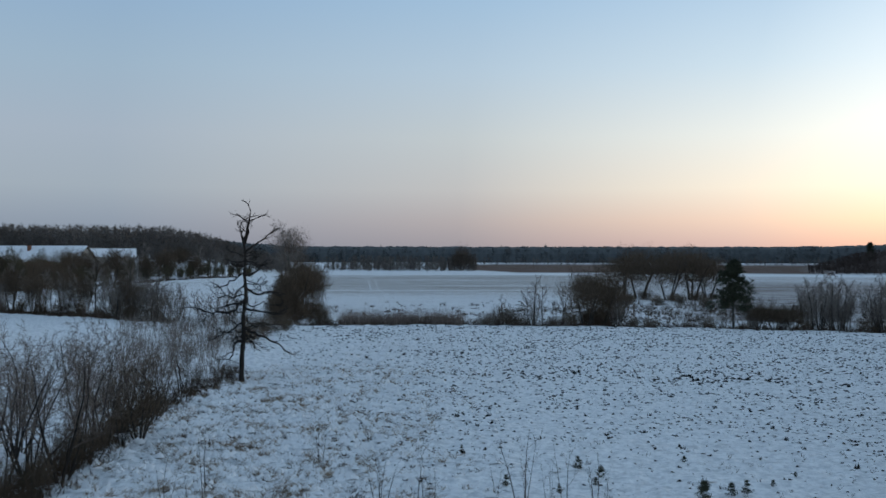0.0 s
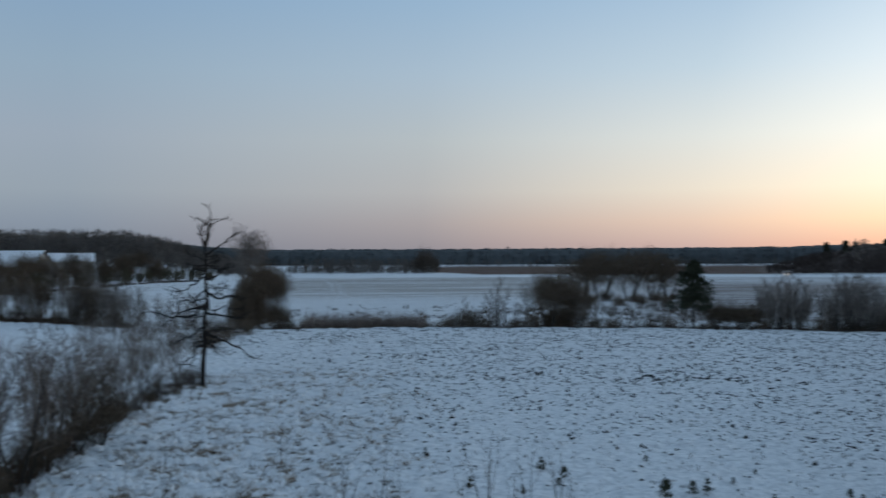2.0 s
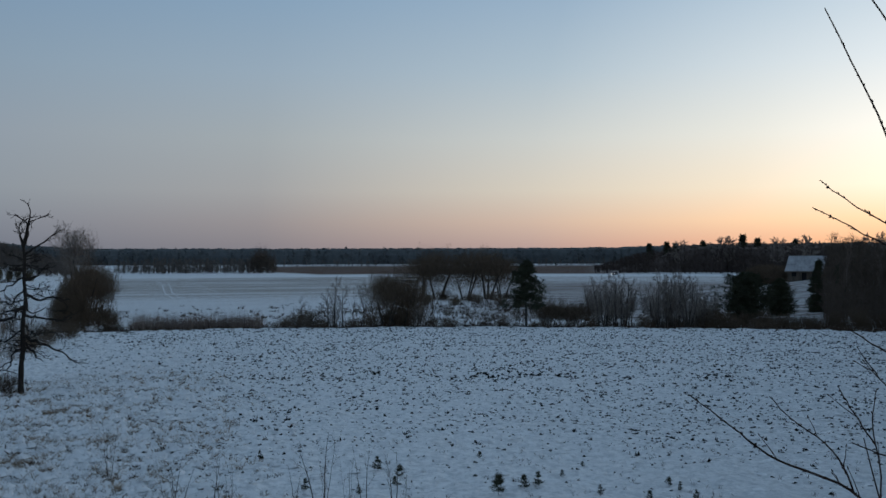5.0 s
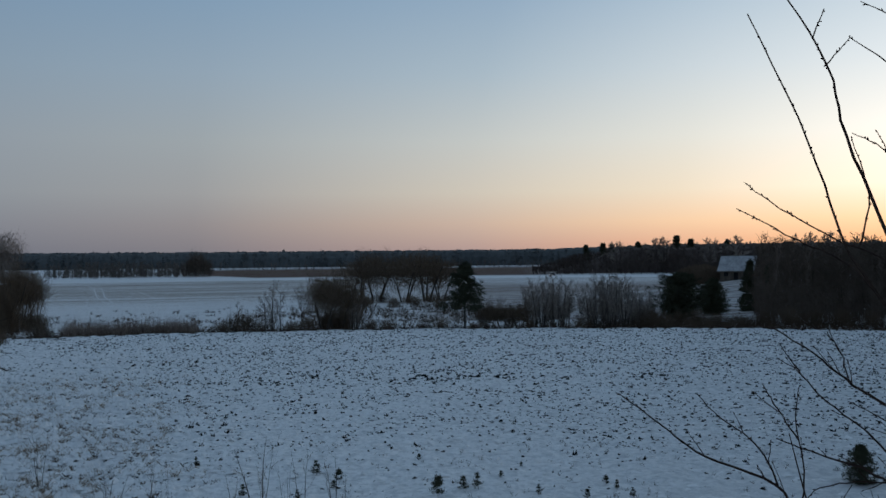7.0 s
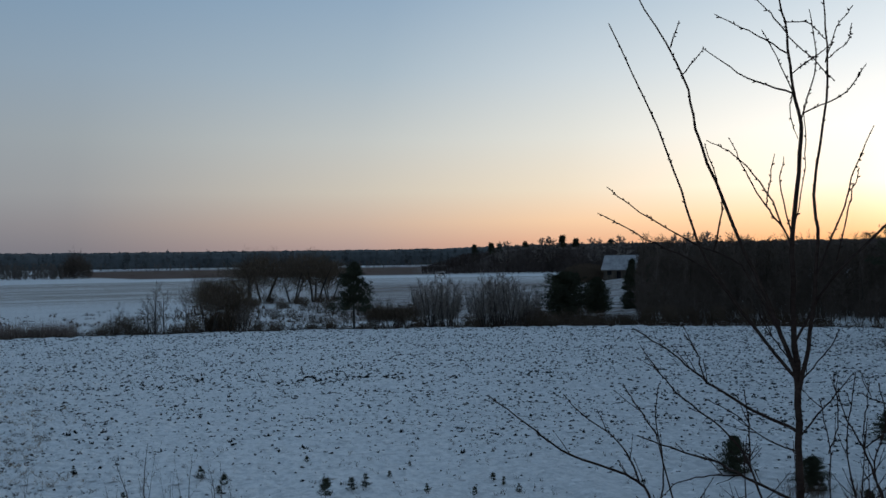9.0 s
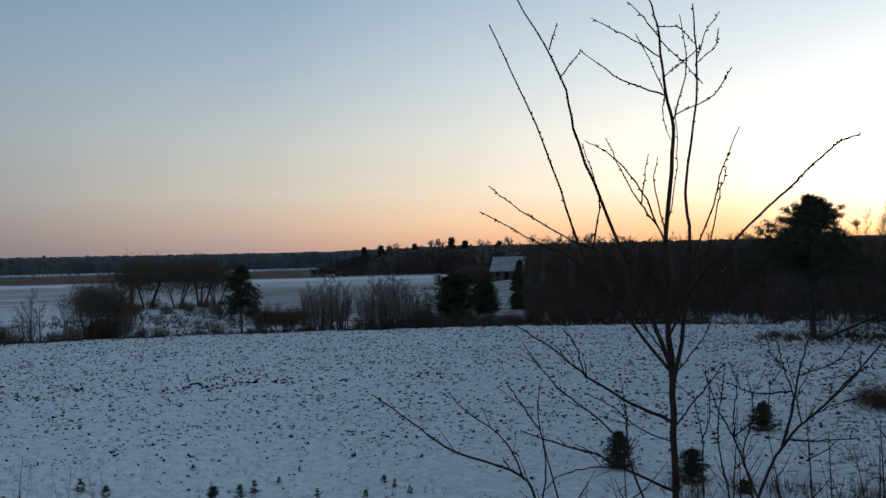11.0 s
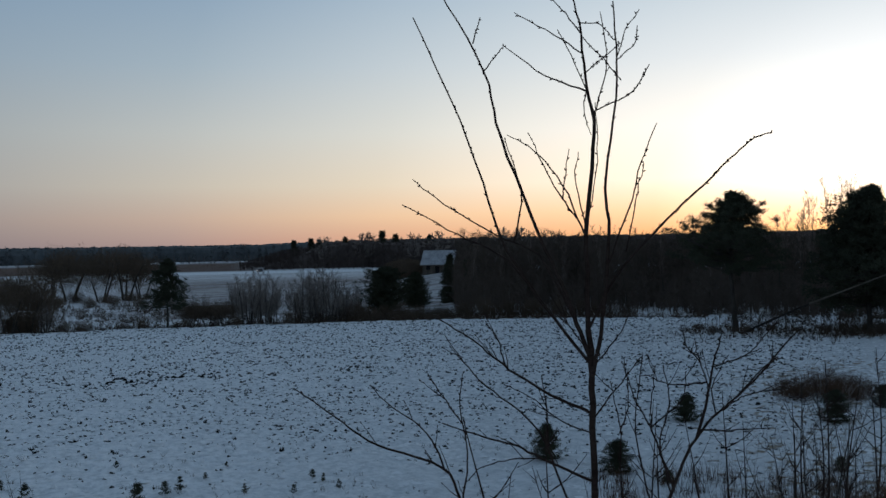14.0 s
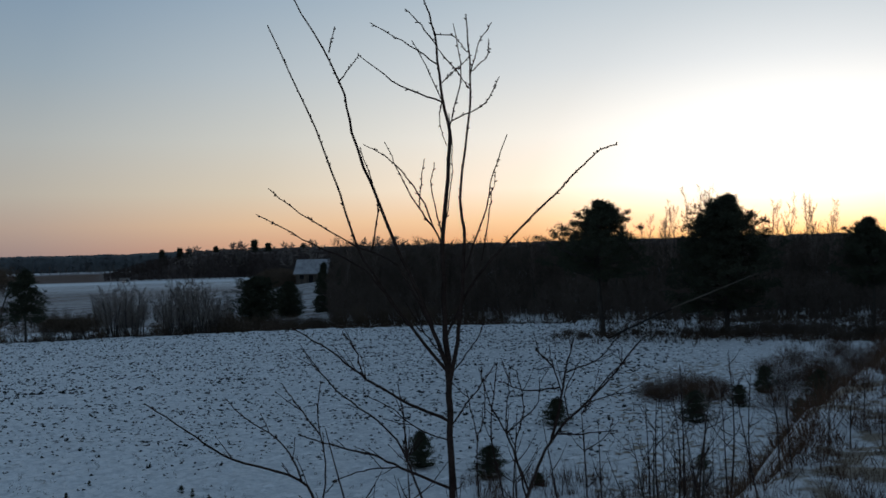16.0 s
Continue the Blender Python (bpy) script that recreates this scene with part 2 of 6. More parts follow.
M_SNOWROOF = material("snow_on_roof", (0.82, 0.82, 0.83), (0.93, 0.93, 0.93), scale=2, bump=0.2)
M_WALL = material("weathered_render", (0.30, 0.28, 0.25), (0.46, 0.43, 0.39), scale=2)
M_TIMBER = material("grey_timber", (0.07, 0.06, 0.05), (0.17, 0.145, 0.12), scale=8, stretch=(1, 1, 0.15))
M_DARK = material("dark_opening", (0.012, 0.012, 0.014), (0.03, 0.03, 0.032), scale=3, bump=0)
M_BRICK = material("chimney_brick", (0.16, 0.08, 0.055), (0.30, 0.15, 0.10), scale=9)
M_CAR = material("grey_car_paint", (0.12, 0.12, 0.13), (0.18, 0.18, 0.19), rough=0.35, scale=5, bump=0)
M_RUBBER = material("tyre_rubber", (0.012, 0.012, 0.012), (0.03, 0.03, 0.03), scale=20)

# ---- the lie of the land ----


def ease(v, a, b):
    u = min(1.0, max(0.0, (v - a) / (b - a)))
    return u * u * (3 - 2 * u)


BANK = bearing(-16)


def land(x, y, rough=True):
    """Height of the ground: a flat field below a bank, low rises far off."""
    d = math.hypot(x, y)
    az = math.degrees(math.atan2(x, y))
    p = x * BANK.x + y * BANK.y
    if d < 60:
        p += 0.55 * noise.noise((x * 0.23, y * 0.23, 14)) + 0.25 * noise.noise((x * 0.8, y * 0.8, 15))
    fall = min(1.0, max(0.0, (p - 2.0) / 5.4))
    z = 6.35 * (1 - 0.7 * fall - 0.3 * ease(p, 1.7, 7.6)) if p > -3 else 6.35 * (1 - ease(-p, 6, 18))
    if d > 200:
        left = ease(-az, 6, 14) * (1 - ease(-az, 60, 90))
        z += left * (3.0 * ease(d, 270, 390) + 8.0 * ease(d, 360, 560))
        right = ease(az, 22, 32) * (1 - ease(az, 90, 120))
        z += right * 5.0 * ease(d, 560, 820)
        z += 4.0 * ease(d, 900, 1500)
    if 150 < d < 340 and 26 < az < 44:
        z += 3.4 * math.exp(-((az - 35.5) * d / 57.3 / 15) ** 2 - ((d - 236) / 34) ** 2)
    if 110 < d < 126 and -9 < az < 50:
        z -= 0.9 * math.exp(-((d - 118.5) / 2.2) ** 2)
    if rough and d < 160:
        z += 0.13 * noise.noise((x * 0.16, y * 0.16, 3)) + (0.22 - 0.11 * ease(az, -2, 10)) * noise.noise((x * 0.95, y * 0.95, 0)) + 0.08 * noise.noise((x * 2.0, y * 2.0, 7))
    return z


def spot(az, d, sink=0.0):
    v = bearing(az) * d
    return Vector((v.x, v.y, land(v.x, v.y) - sink))


def cover_at(x, y, d, az):
    """How much stubble, dry grass and brown land shows through the snow."""
    p = x * BANK.x + y * BANK.y
    stub = 0.0
    if d < 119 and az > -10:
        stub = 0.9 * ease(d, 36, 46) * ease(az, -10, 1) * (1 - 0.5 * ease(d, 95, 117)) * (1 - ease(az, 50, 56))
        stub = max(stub, 0.25)
    grass = 0.0
    if -22 < az < 4 and d < 75:
        grass = 0.55 * ease(az, -22, -12) * (1 - ease(az, -6, 3)) * (1 - ease(d, 62, 75))
    if az > 44 and d < 100:
        grass = max(grass, 0.8 * ease(az, 42, 54) * (1 - 0.4 * ease(d, 60, 90)))
    if p < 9 and az > 20:
        grass = max(grass, 0.78 * (1 - ease(p, 5, 9)))
    if 117 < d < 126 and az > -9:
        grass = max(grass, 0.7)
    if 126 < d < 440 and az > -5:
        grass = max(grass, (0.75 - 0.2 * ease(az, 9, 16)) * ease(d, 150, 240) + 0.2)
        stub = max(stub, 0.75 * (1 - ease(d, 140, 190)))
    if az < -8 and 60 < d < 340:
        wild = ease(az, -17, -14) * ease(d, 66, 84)
        grass = max(grass, 0.2 + 0.42 * wild)
        stub = max(stub, 0.2 + 0.45 * wild)
    brown = 0.0
    if 126 < d < 440 and az > -5:
        brown = 0.10 + 0.06 * ease(d, 150, 300) + 0.10 * ease(az, 7, 13) + 0.5 * ease(az, 13, 20) * (1 - ease(d, 290, 380))
    if 470 < d < 1180 and az > 3:
        brown = ease(d, 500, 520) * (1 - ease(d, 960, 1160) * (0.5 + 0.5 * ease(noise.noise((az * 0.35, 2, 2)), -0.1, 0.3))) * ease(az - 3.0 * (1 - ease(d, 490, 640)), 3.2, 3.8) * (1 - 0.5 * ease(az, 22, 27))
    return stub, grass, brown


def make_ground():
    azs = [-30 + 0.3 * i for i in range(353)] + [76 + 5.0 * i for i in range(1, 51)]
    rings = [0.4 + 0.8 * i for i in range(15)] + [12 + 0.42 * i for i in range(270)]
    while rings[-1] < 4200:
        rings.append(rings[-1] * 1.045)
    verts, cover, faces = [(0, 0, land(0, 0))], [(0.2, 0.5, 0, 0.5)], []
    for d in rings:
        for az in azs:
            x, y = d * math.sin(radians(az)), d * math.cos(radians(az))
            a = az if az < 180 else az - 360
            verts.append((x, y, land(x, y)))
            # Alpha rises toward the sunset side, painting the snow's shade there.
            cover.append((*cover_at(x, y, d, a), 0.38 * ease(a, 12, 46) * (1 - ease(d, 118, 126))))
    k = len(azs)
    for i in range(k):
        faces.append((0, 1 + (i + 1) % k, 1 + i))
    for j in range(len(rings) - 1):
        a, b = 1 + j * k, 1 + (j + 1) * k
        for i in range(k):
            i2 = (i + 1) % k
            faces.append((a + i, a + i2, b + i2, b + i))
    me = bpy.data.meshes.new("ground")
    me.from_pydata(verts, [], faces)
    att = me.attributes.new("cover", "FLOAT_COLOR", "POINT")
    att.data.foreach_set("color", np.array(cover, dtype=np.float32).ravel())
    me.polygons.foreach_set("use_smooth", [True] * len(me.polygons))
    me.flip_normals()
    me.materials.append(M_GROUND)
    me.update()
    ob = new("ground", me)
    return tagged(ob, "thin bluish snow over stubble field and grassy bank", "ground", kind="structure")


make_ground()

# ---- building blocks ----


class Shape:
    """Vertices and faces gathered for one mesh."""

    def __init__(self):
        self.v, self.f = [], []

    def tube(self, pts, rads, sides=3, cap=False):
        v, f = self.v, self.f
        base = len(v)
        for i, (p, r) in enumerate(zip(pts, rads)):
            a, b = pts[max(0, i - 1)], pts[min(len(pts) - 1, i + 1)]
            t = b - a
            if t.length < 1e-9:
                t = Vector((0, 0, 1))
            u = t.cross(Vector((0.31, 0.95, 0.11)))
            if u.length < 1e-6:
                u = Vector((1, 0, 0))
            u.normalize()
            w = t.cross(u).normalized()
            for s in range(sides):
                c = 2 * math.pi * s / sides
                v.append(p + u * (r * math.cos(c)) + w * (r * math.sin(c)))
        for i in range(len(pts) - 1):
            for s in range(sides):
                s2 = (s + 1) % sides
                q = base + i * sides
                f.append((q + s, q + s2, q + sides + s2, q + sides + s))
        if cap:
            f.append(tuple(base + (len(pts) - 1) * sides + s for s in range(sides)))

    def blade(self, a, b, width, rng):
        """A thin triangle from a to its tip b."""
        side = (b - a).cross(Vector((rng.uniform(-1, 1), rng.uniform(-1, 1), rng.uniform(-1, 1))))
        if side.length < 1e-9:
            return
        side = side.normalized() * (width * 0.5)
        k = len(self.v)
        self.v += [a - side, a + side, b]
        self.f.append((k, k + 1, k + 2))

    def box(self, lo, hi):
        k = len(self.v)
        for z in (lo[2], hi[2]):
            for x, y in ((lo[0], lo[1]), (hi[0], lo[1]), (hi[0], hi[1]), (lo[0], hi[1])):
                self.v.append(Vector((x, y, z)))
        for q in ((0, 3, 2, 1), (4, 5, 6, 7), (0, 1, 5, 4), (1, 2, 6, 5), (2, 3, 7, 6), (3, 0, 4, 7)):
            self.f.append(tuple(k + i for i in q))

    def mesh(self, name, mat, smooth=False):
        me = bpy.data.meshes.new(name)
        me.from_pydata([tuple(p) for p in self.v], [], self.f)
        me.materials.append(mat)
        if smooth:
            me.polygons.foreach_set("use_smooth", [True] * len(me.polygons))
        me.update()
        return me


def two_tone(name, first, second, mat_a, mat_b, parent, label=""):
    """One mesh of two shapes, each in its own material."""
    k = len(first.v)
    both = Shape()
    both.v, both.f = first.v + second.v, first.f + [tuple(i + k for i in f) for f in second.f]
    me = both.mesh(name, mat_a)
    me.materials.append(mat_b)
    me.polygons.foreach_set("material_index", [0] * len(first.f) + [1] * len(second.f))
    ob = new(name, me)
    ob.parent = parent
    return tagged(ob, label)


def part(name, shape, mat, parent, label="", smooth=False):
    ob = new(name, shape.mesh(name, mat, smooth))
    ob.parent = parent
    return tagged(ob, label)


def thing(name, label, category, group="", kind=""):
    return tagged(new(name), label, category, group, kind)


def curve_points(ctrl, per=4):
    """A smooth line through a few control points."""
    c = [Vector(p) for p in ctrl]
    if len(c) == 2:
        return [c[0].lerp(c[1], i / per) for i in range(per + 1)]
    out = []
    ext = [c[0] * 2 - c[1]] + c + [c[-1] * 2 - c[-2]]
    for i in range(1, len(ext) - 2):
        p0, p1, p2, p3 = ext[i - 1:i + 3]
        for s in range(per):
            t = s / per
            out.append(0.5 * (2 * p1 + (p2 - p0) * t + (2 * p0 - 5 * p1 + 4 * p2 - p3) * t * t + (3 * p1 - p0 - 3 * p2 + p3) * t ** 3))
    return out + [c[-1]]


def grow(rng, shapes, p, d, length, radius, level, spec):
    """A branch with its side branches. spec, per level: segments, jitter, lift, children, angle, ratio, first child."""
    segs, jitter, lift, kids, angle, ratio, first = spec[level]
    if level + 1 == len(spec):
        tip = p + (d + Vector((rng.gauss(0, jitter), rng.gauss(0, jitter), rng.gauss(0, jitter) + lift))).normalized() * length
        shapes[-1].blade(p, tip, TWIG_MIN[0] * 2.4, rng)
        return
    if level + 2 == len(spec) and level >= 2:
        d = (d + Vector((rng.gauss(0, jitter), rng.gauss(0, jitter), rng.gauss(0, jitter) + lift))).normalized()
        end = p + d * length
        shapes[-1].blade(p, end, TWIG_MIN[0] * 3.0, rng)
        for k in range(kids):
            side = d.cross(Vector((rng.uniform(-1, 1), rng.uniform(-1, 1), rng.uniform(-1, 1)))).normalized()
            a = radians(angle * rng.uniform(0.65, 1.3))
            u = first + (1 - first) * (k + rng.random()) / kids
            grow(rng, shapes, p.lerp(end, u), d * math.cos(a) + side * math.sin(a), length * ratio * rng.uniform(0.7, 1.2) * (1 - 0.45 * u), 0, level + 1, spec)
        return
    pts, rads, dirs = [p.copy()], [radius], [d.copy()]
    for i in range(segs):
        d = (d + Vector((rng.gauss(0, jitter), rng.gauss(0, jitter), rng.gauss(0, jitter) + lift))).normalized()
        p = p + d * (length / segs)
        pts.append(p.copy())
        rads.append(radius * (1 - 0.82 * (i + 1) / segs))
        dirs.append(d.copy())
    shapes[min(level, len(shapes) - 1)].tube(pts, rads, 6 if level == 0 and radius > 0.05 else (4 if radius > 0.02 else 3))
    if level + 1 >= len(spec):
        return
    for k in range(kids):
        u = first + (1 - first) * (k + rng.random()) / kids
        j = min(segs - 1, int(u * segs))
        fr = u * segs - j
        q = pts[j].lerp(pts[j + 1], min(1, fr))
        base = dirs[j + 1]
        side = base.cross(Vector((rng.uniform(-1, 1), rng.uniform(-1, 1), rng.uniform(-1, 1)))).normalized()
        a = radians(angle * rng.uniform(0.65, 1.3))
        nd = base * math.cos(a) + side * math.sin(a)
        r = radius * (1 - 0.8 * u) * 0.6
        grow(rng, shapes, q, nd, length * ratio * rng.uniform(0.7, 1.2) * (1 - 0.45 * u), max(r, TWIG_MIN[0]), level + 1, spec)


TWIG_MIN = [0.006]


class Kind:
    """A kind of thing with a few builds, set down again and again with shared meshes."""

    def __init__(self, group, *builders):
        self.group, self.builders, self.made, self.count = group, builders, {}, 0

    def put(self, at, scale=1.0, turn=0.0, which=None, label="", wide=1.0):
        i = self.count % len(self.builders) if which is None else which
        self.count += 1
        s = Vector((scale * wide, scale * wide, scale))
        m = Matrix.LocRotScale(at, Euler((0, 0, radians(turn))), s)
        if i not in self.made:
            ob = self.builders[i]()
            ob.matrix_basis = m
            self.made[i] = (ob, s)
        else:
            src, s0 = self.made[i]
            ob = copy_thing(src, m @ Matrix.Diagonal((1 / s0.x, 1 / s0.y, 1 / s0.z, 1)))
        return tagged(ob, label, group=self.group)

# ---- kinds of plants ----


def shrub_builder(seed, height, stems, spread, twig, label, name="shrub", mat=None, fine=0, bushy=5):
    """A leafless many-stemmed shrub of about the given height."""
    def build():
        rng = random.Random(seed)
        TWIG_MIN[0] = twig
        twigs = Shape()
        spec = [(6, 0.07, 0.05, bushy + 4, 32, 0.42, 0.2), (4, 0.12, 0.06, bushy + 1, 38, 0.5, 0.15), (2, 0.16, 0.05, 6 + fine, 42, 0.6, 0.1), (1, 0.2, 0.1, 0, 40, 0.5, 0.2)]
        ob = thing(name, label, "shrub")
        for i in range(stems):
            stem = Shape()
            a = 2 * math.pi * (i + rng.random()) / stems
            lean = spread * math.sqrt(rng.random())
            d = Vector((math.cos(a) * lean, math.sin(a) * lean, 1)).normalized()
            base = Vector((math.cos(a), math.sin(a), 0)) * rng.uniform(0.02, 0.08) * height
            grow(rng, (stem, twigs), base - d * 0.15, d, height * rng.uniform(0.7, 1.0), max(0.009 * height * rng.uniform(0.6, 1.1), twig), 0, spec)
            part("stem", stem, M_BARK, ob)
        part("crown", twigs, mat or M_TWIG, ob)
        return ob
    return build


def bushy_builder(seed, height, stems, twig, label):
    """A leafless shrub with a few dark stems that part into a rounded, finely twigged crown."""
    def build():
        rng = random.Random(seed)
        TWIG_MIN[0] = twig
        twigs = Shape()
        spec = [(7, 0.09, 0.03, 10, 42, 0.40, 0.30), (4, 0.17, 0.02, 6, 46, 0.55, 0.15), (2, 0.22, 0.03, 9, 50, 0.62, 0.1), (1, 0.3, 0.05, 0, 40, 0.5, 0.2)]
        ob = thing("shrub", label, "shrub")
        for i in range(stems):
            stem = Shape()
            a = 2 * math.pi * (i + rng.random()) / stems
            lean = 0.42 * math.sqrt(rng.random())
            d = Vector((math.cos(a) * lean, math.sin(a) * lean, 1)).normalized()
            base = Vector((math.cos(a), math.sin(a), 0)) * rng.uniform(0.02, 0.07) * height
            grow(rng, (stem, twigs), base - d * 0.15, d, height * rng.uniform(0.72, 0.95), 0.0105 * height * rng.uniform(0.6, 1.15), 0, spec)
            part("stem", stem, M_DEAD, ob)
        part("crown", twigs, M_SHRUB, ob)
        return ob
    return build


def tree_builder(seed, height, twig, label, spread=1.0, base=0.3, trunk_mat=None, twig_mat=None, limbs=14, lift=0.05, name="bare_tree", trunk_r=0.014):
    """A leafless tree: one trunk, limbs and a crown of twigs."""
    def build():
        rng = random.Random(seed)
        TWIG_MIN[0] = twig
        trunk, crown = Shape(), Shape()
        spec = [(9, 0.035, 0.03, limbs, 48 * spread, 0.42 * spread, base), (4, 0.12, lift, 9, 40, 0.5, 0.15), (2, 0.16, lift, 9, 40, 0.6, 0.1), (1, 0.2, 0.1, 0, 40, 0.5, 0.2)]
        grow(rng, (trunk, crown), Vector((0, 0, -0.2)), Vector((0, 0, 1)), height * 0.95, height * trunk_r, 0, spec)
        ob = thing(name, label, "tree")
        part("trunk", trunk, trunk_mat or M_BARK, ob, smooth=True)
        part("crown", crown, twig_mat or M_TWIG, ob)
        return ob
    return build


def needles(shape, rng, c, size, count, width, outward):
    for _ in range(count):
        d = Vector((rng.gauss(0, 1), rng.gauss(0, 1), rng.gauss(0.25, 0.8)))
        d = (d.normalized() + outward * 0.6).normalized()
        s = c + Vector((rng.gauss(0, 1), rng.gauss(0, 1), rng.gauss(0, 0.7))) * (size * 0.35)
        shape.blade(s, s + d * size * rng.uniform(0.6, 1.1), width, rng)


def conifer_builder(seed, height, radius, crown_base, profile, label, whorls=14, per=5, clumps=6, tuft=0.35, count=16, width=0.05, droop=0.1, name="pine_tree", category="tree", ragged=0.0, inner=0.25):
    """A conifer: trunk, whorls of limbs, tufts of needles along them. profile(u) is the limb length from crown base (0) to top (1)."""
    def build():
        rng = random.Random(seed)
        trunk, limbs, leaf = Shape(), Shape(), Shape()
        top = Vector((rng.uniform(-0.03, 0.03) * height, rng.uniform(-0.03, 0.03) * height, height))
        line = curve_points([(0, 0, -0.15), (rng.uniform(-0.02, 0.02) * height, rng.uniform(-0.02, 0.02) * height, height * 0.5), top], 5)
        trunk.tube(line, [height * 0.016 * (1 - 0.9 * i / (len(line) - 1)) for i in range(len(line))], 7)
        for w in range(whorls):
            u = (w + rng.uniform(0.1, 0.9)) / whorls
            z = crown_base + (1 - crown_base) * u
            k = z * (len(line) - 1)
            j = min(len(line) - 2, int(k))
            c = line[j].lerp(line[j + 1], k - j)
            turn = rng.uniform(0, 6.28)
            whorl = 1 - ragged * rng.random()
            for b in range(per):
                a = turn + 6.283 * (b + rng.uniform(-0.3, 0.3)) / per
                reach = radius * profile(u) * whorl * rng.uniform(0.55 - 0.3 * ragged, 1.15)
                if reach < 0.04 * radius:
                    continue
                out = Vector((math.cos(a), math.sin(a), 0))
                tip = c + out * reach + Vector((0, 0, reach * (rng.uniform(0.05, 0.5) - droop)))
                mid = c.lerp(tip, 0.5) - Vector((0, 0, reach * 0.06))
                limb = curve_points([c, mid, tip], 3)
                limbs.tube(limb, [max(0.006, 0.022 * reach * (1 - 0.85 * i / (len(limb) - 1))) for i in range(len(limb))], 3)
                for q in range(clumps):
                    f = inner + (1 - inner) * (q + rng.random()) / clumps
                    m = min(len(limb) - 2, int(f * (len(limb) - 1)))
                    pos = limb[m].lerp(limb[m + 1], f * (len(limb) - 1) - m)
                    pos = pos + Vector((rng.gauss(0, 1), rng.gauss(0, 1), rng.gauss(0.2, 0.6))) * (0.10 * reach)
                    needles(leaf, rng, pos, tuft, count, width, out * 0.5 + Vector((0, 0, 0.4)))
        needles(leaf, rng, top, tuft, count, width, Vector((0, 0, 1)))
        ob = thing(name, label, category)
        part("trunk", trunk, M_BARK, ob, smooth=True)
        two_tone("crown", limbs, leaf, M_BARK, M_NEEDLE, ob)
        return ob
    return build


def haze_builder(seed, height, width, stems, blades, length, thick, label, name="willow_bush", mat=None, low=0.12, category="shrub", lumps=0.16, stem_r=0.011, bough=0.004, rise=0.15):
    """A leafless bush or tree so finely twigged that its rounded crown looks like a haze: stems, boughs and very many twigs."""
    def build():
        rng = random.Random(seed)
        ob = thing(name, label, category)
        crown = Shape()
        mid = Vector((0, 0, height * (low + 0.96) / 2))
        size = Vector((width / 2, width / 2, height * (1 - low) / 2))

        def shell(d):
            return 1 + lumps * (noise.noise(d * 1.6 + Vector((seed, 0, 0))) + 0.7 * noise.noise(d * 3.7 + Vector((0, seed, 0))))

        def inside(u):
            d = Vector((rng.gauss(0, 1), rng.gauss(0, 1), rng.gauss(rise, 1))).normalized()
            r = u * shell(d)
            return mid + Vector((d.x * size.x, d.y * size.y, d.z * size.z)) * r, d

        for i in range(stems):
            stem = Shape()
            a = 6.283 * (i + rng.random()) / stems
            foot = Vector((math.cos(a), math.sin(a), 0)) * (width * 0.06)
            tip = mid + Vector((math.cos(a) * size.x * 0.6, math.sin(a) * size.y * 0.6, size.z * rng.uniform(0.0, 0.7)))
            line = curve_points([foot - Vector((0, 0, 0.2)), foot.lerp(tip, 0.4) + Vector((0, 0, height * 0.05)), tip], 3)
            k = len(line) - 1
            stem.tube(line, [height * stem_r * (1 - 0.75 * q / k) for q in range(k + 1)], 4)
            part("stem", stem, M_BARK, ob)
            for _ in range(6):
                q = line[rng.randint(k // 2, k)]
                e, d = inside(rng.uniform(0.6, 0.95))
                if e.z < q.z - 0.1 * height:
                    e.z = q.z + 0.1 * height
                crown.tube([q, q.lerp(e, 0.5) + Vector((0, 0, 0.03 * height)), e], [height * bough, height * bough * 0.6, thick * 0.5], 3)
        for _ in range(blades):
            p, d = inside(rng.random() ** 0.5 * rng.uniform(0.85, 1.05))
            if p.z < 0.05:
                continue
            out = (d * 0.6 + Vector((rng.gauss(0, 0.5), rng.gauss(0, 0.5), 0.95 + rng.gauss(0, 0.4)))).normalized()
            crown.blade(p - out * (length * 0.6), p + out * (length * 0.5) * rng.uniform(0.5, 1.5), thick, rng)
        part("crown", crown, mat or M_WILLOW, ob)
        return ob
    return build


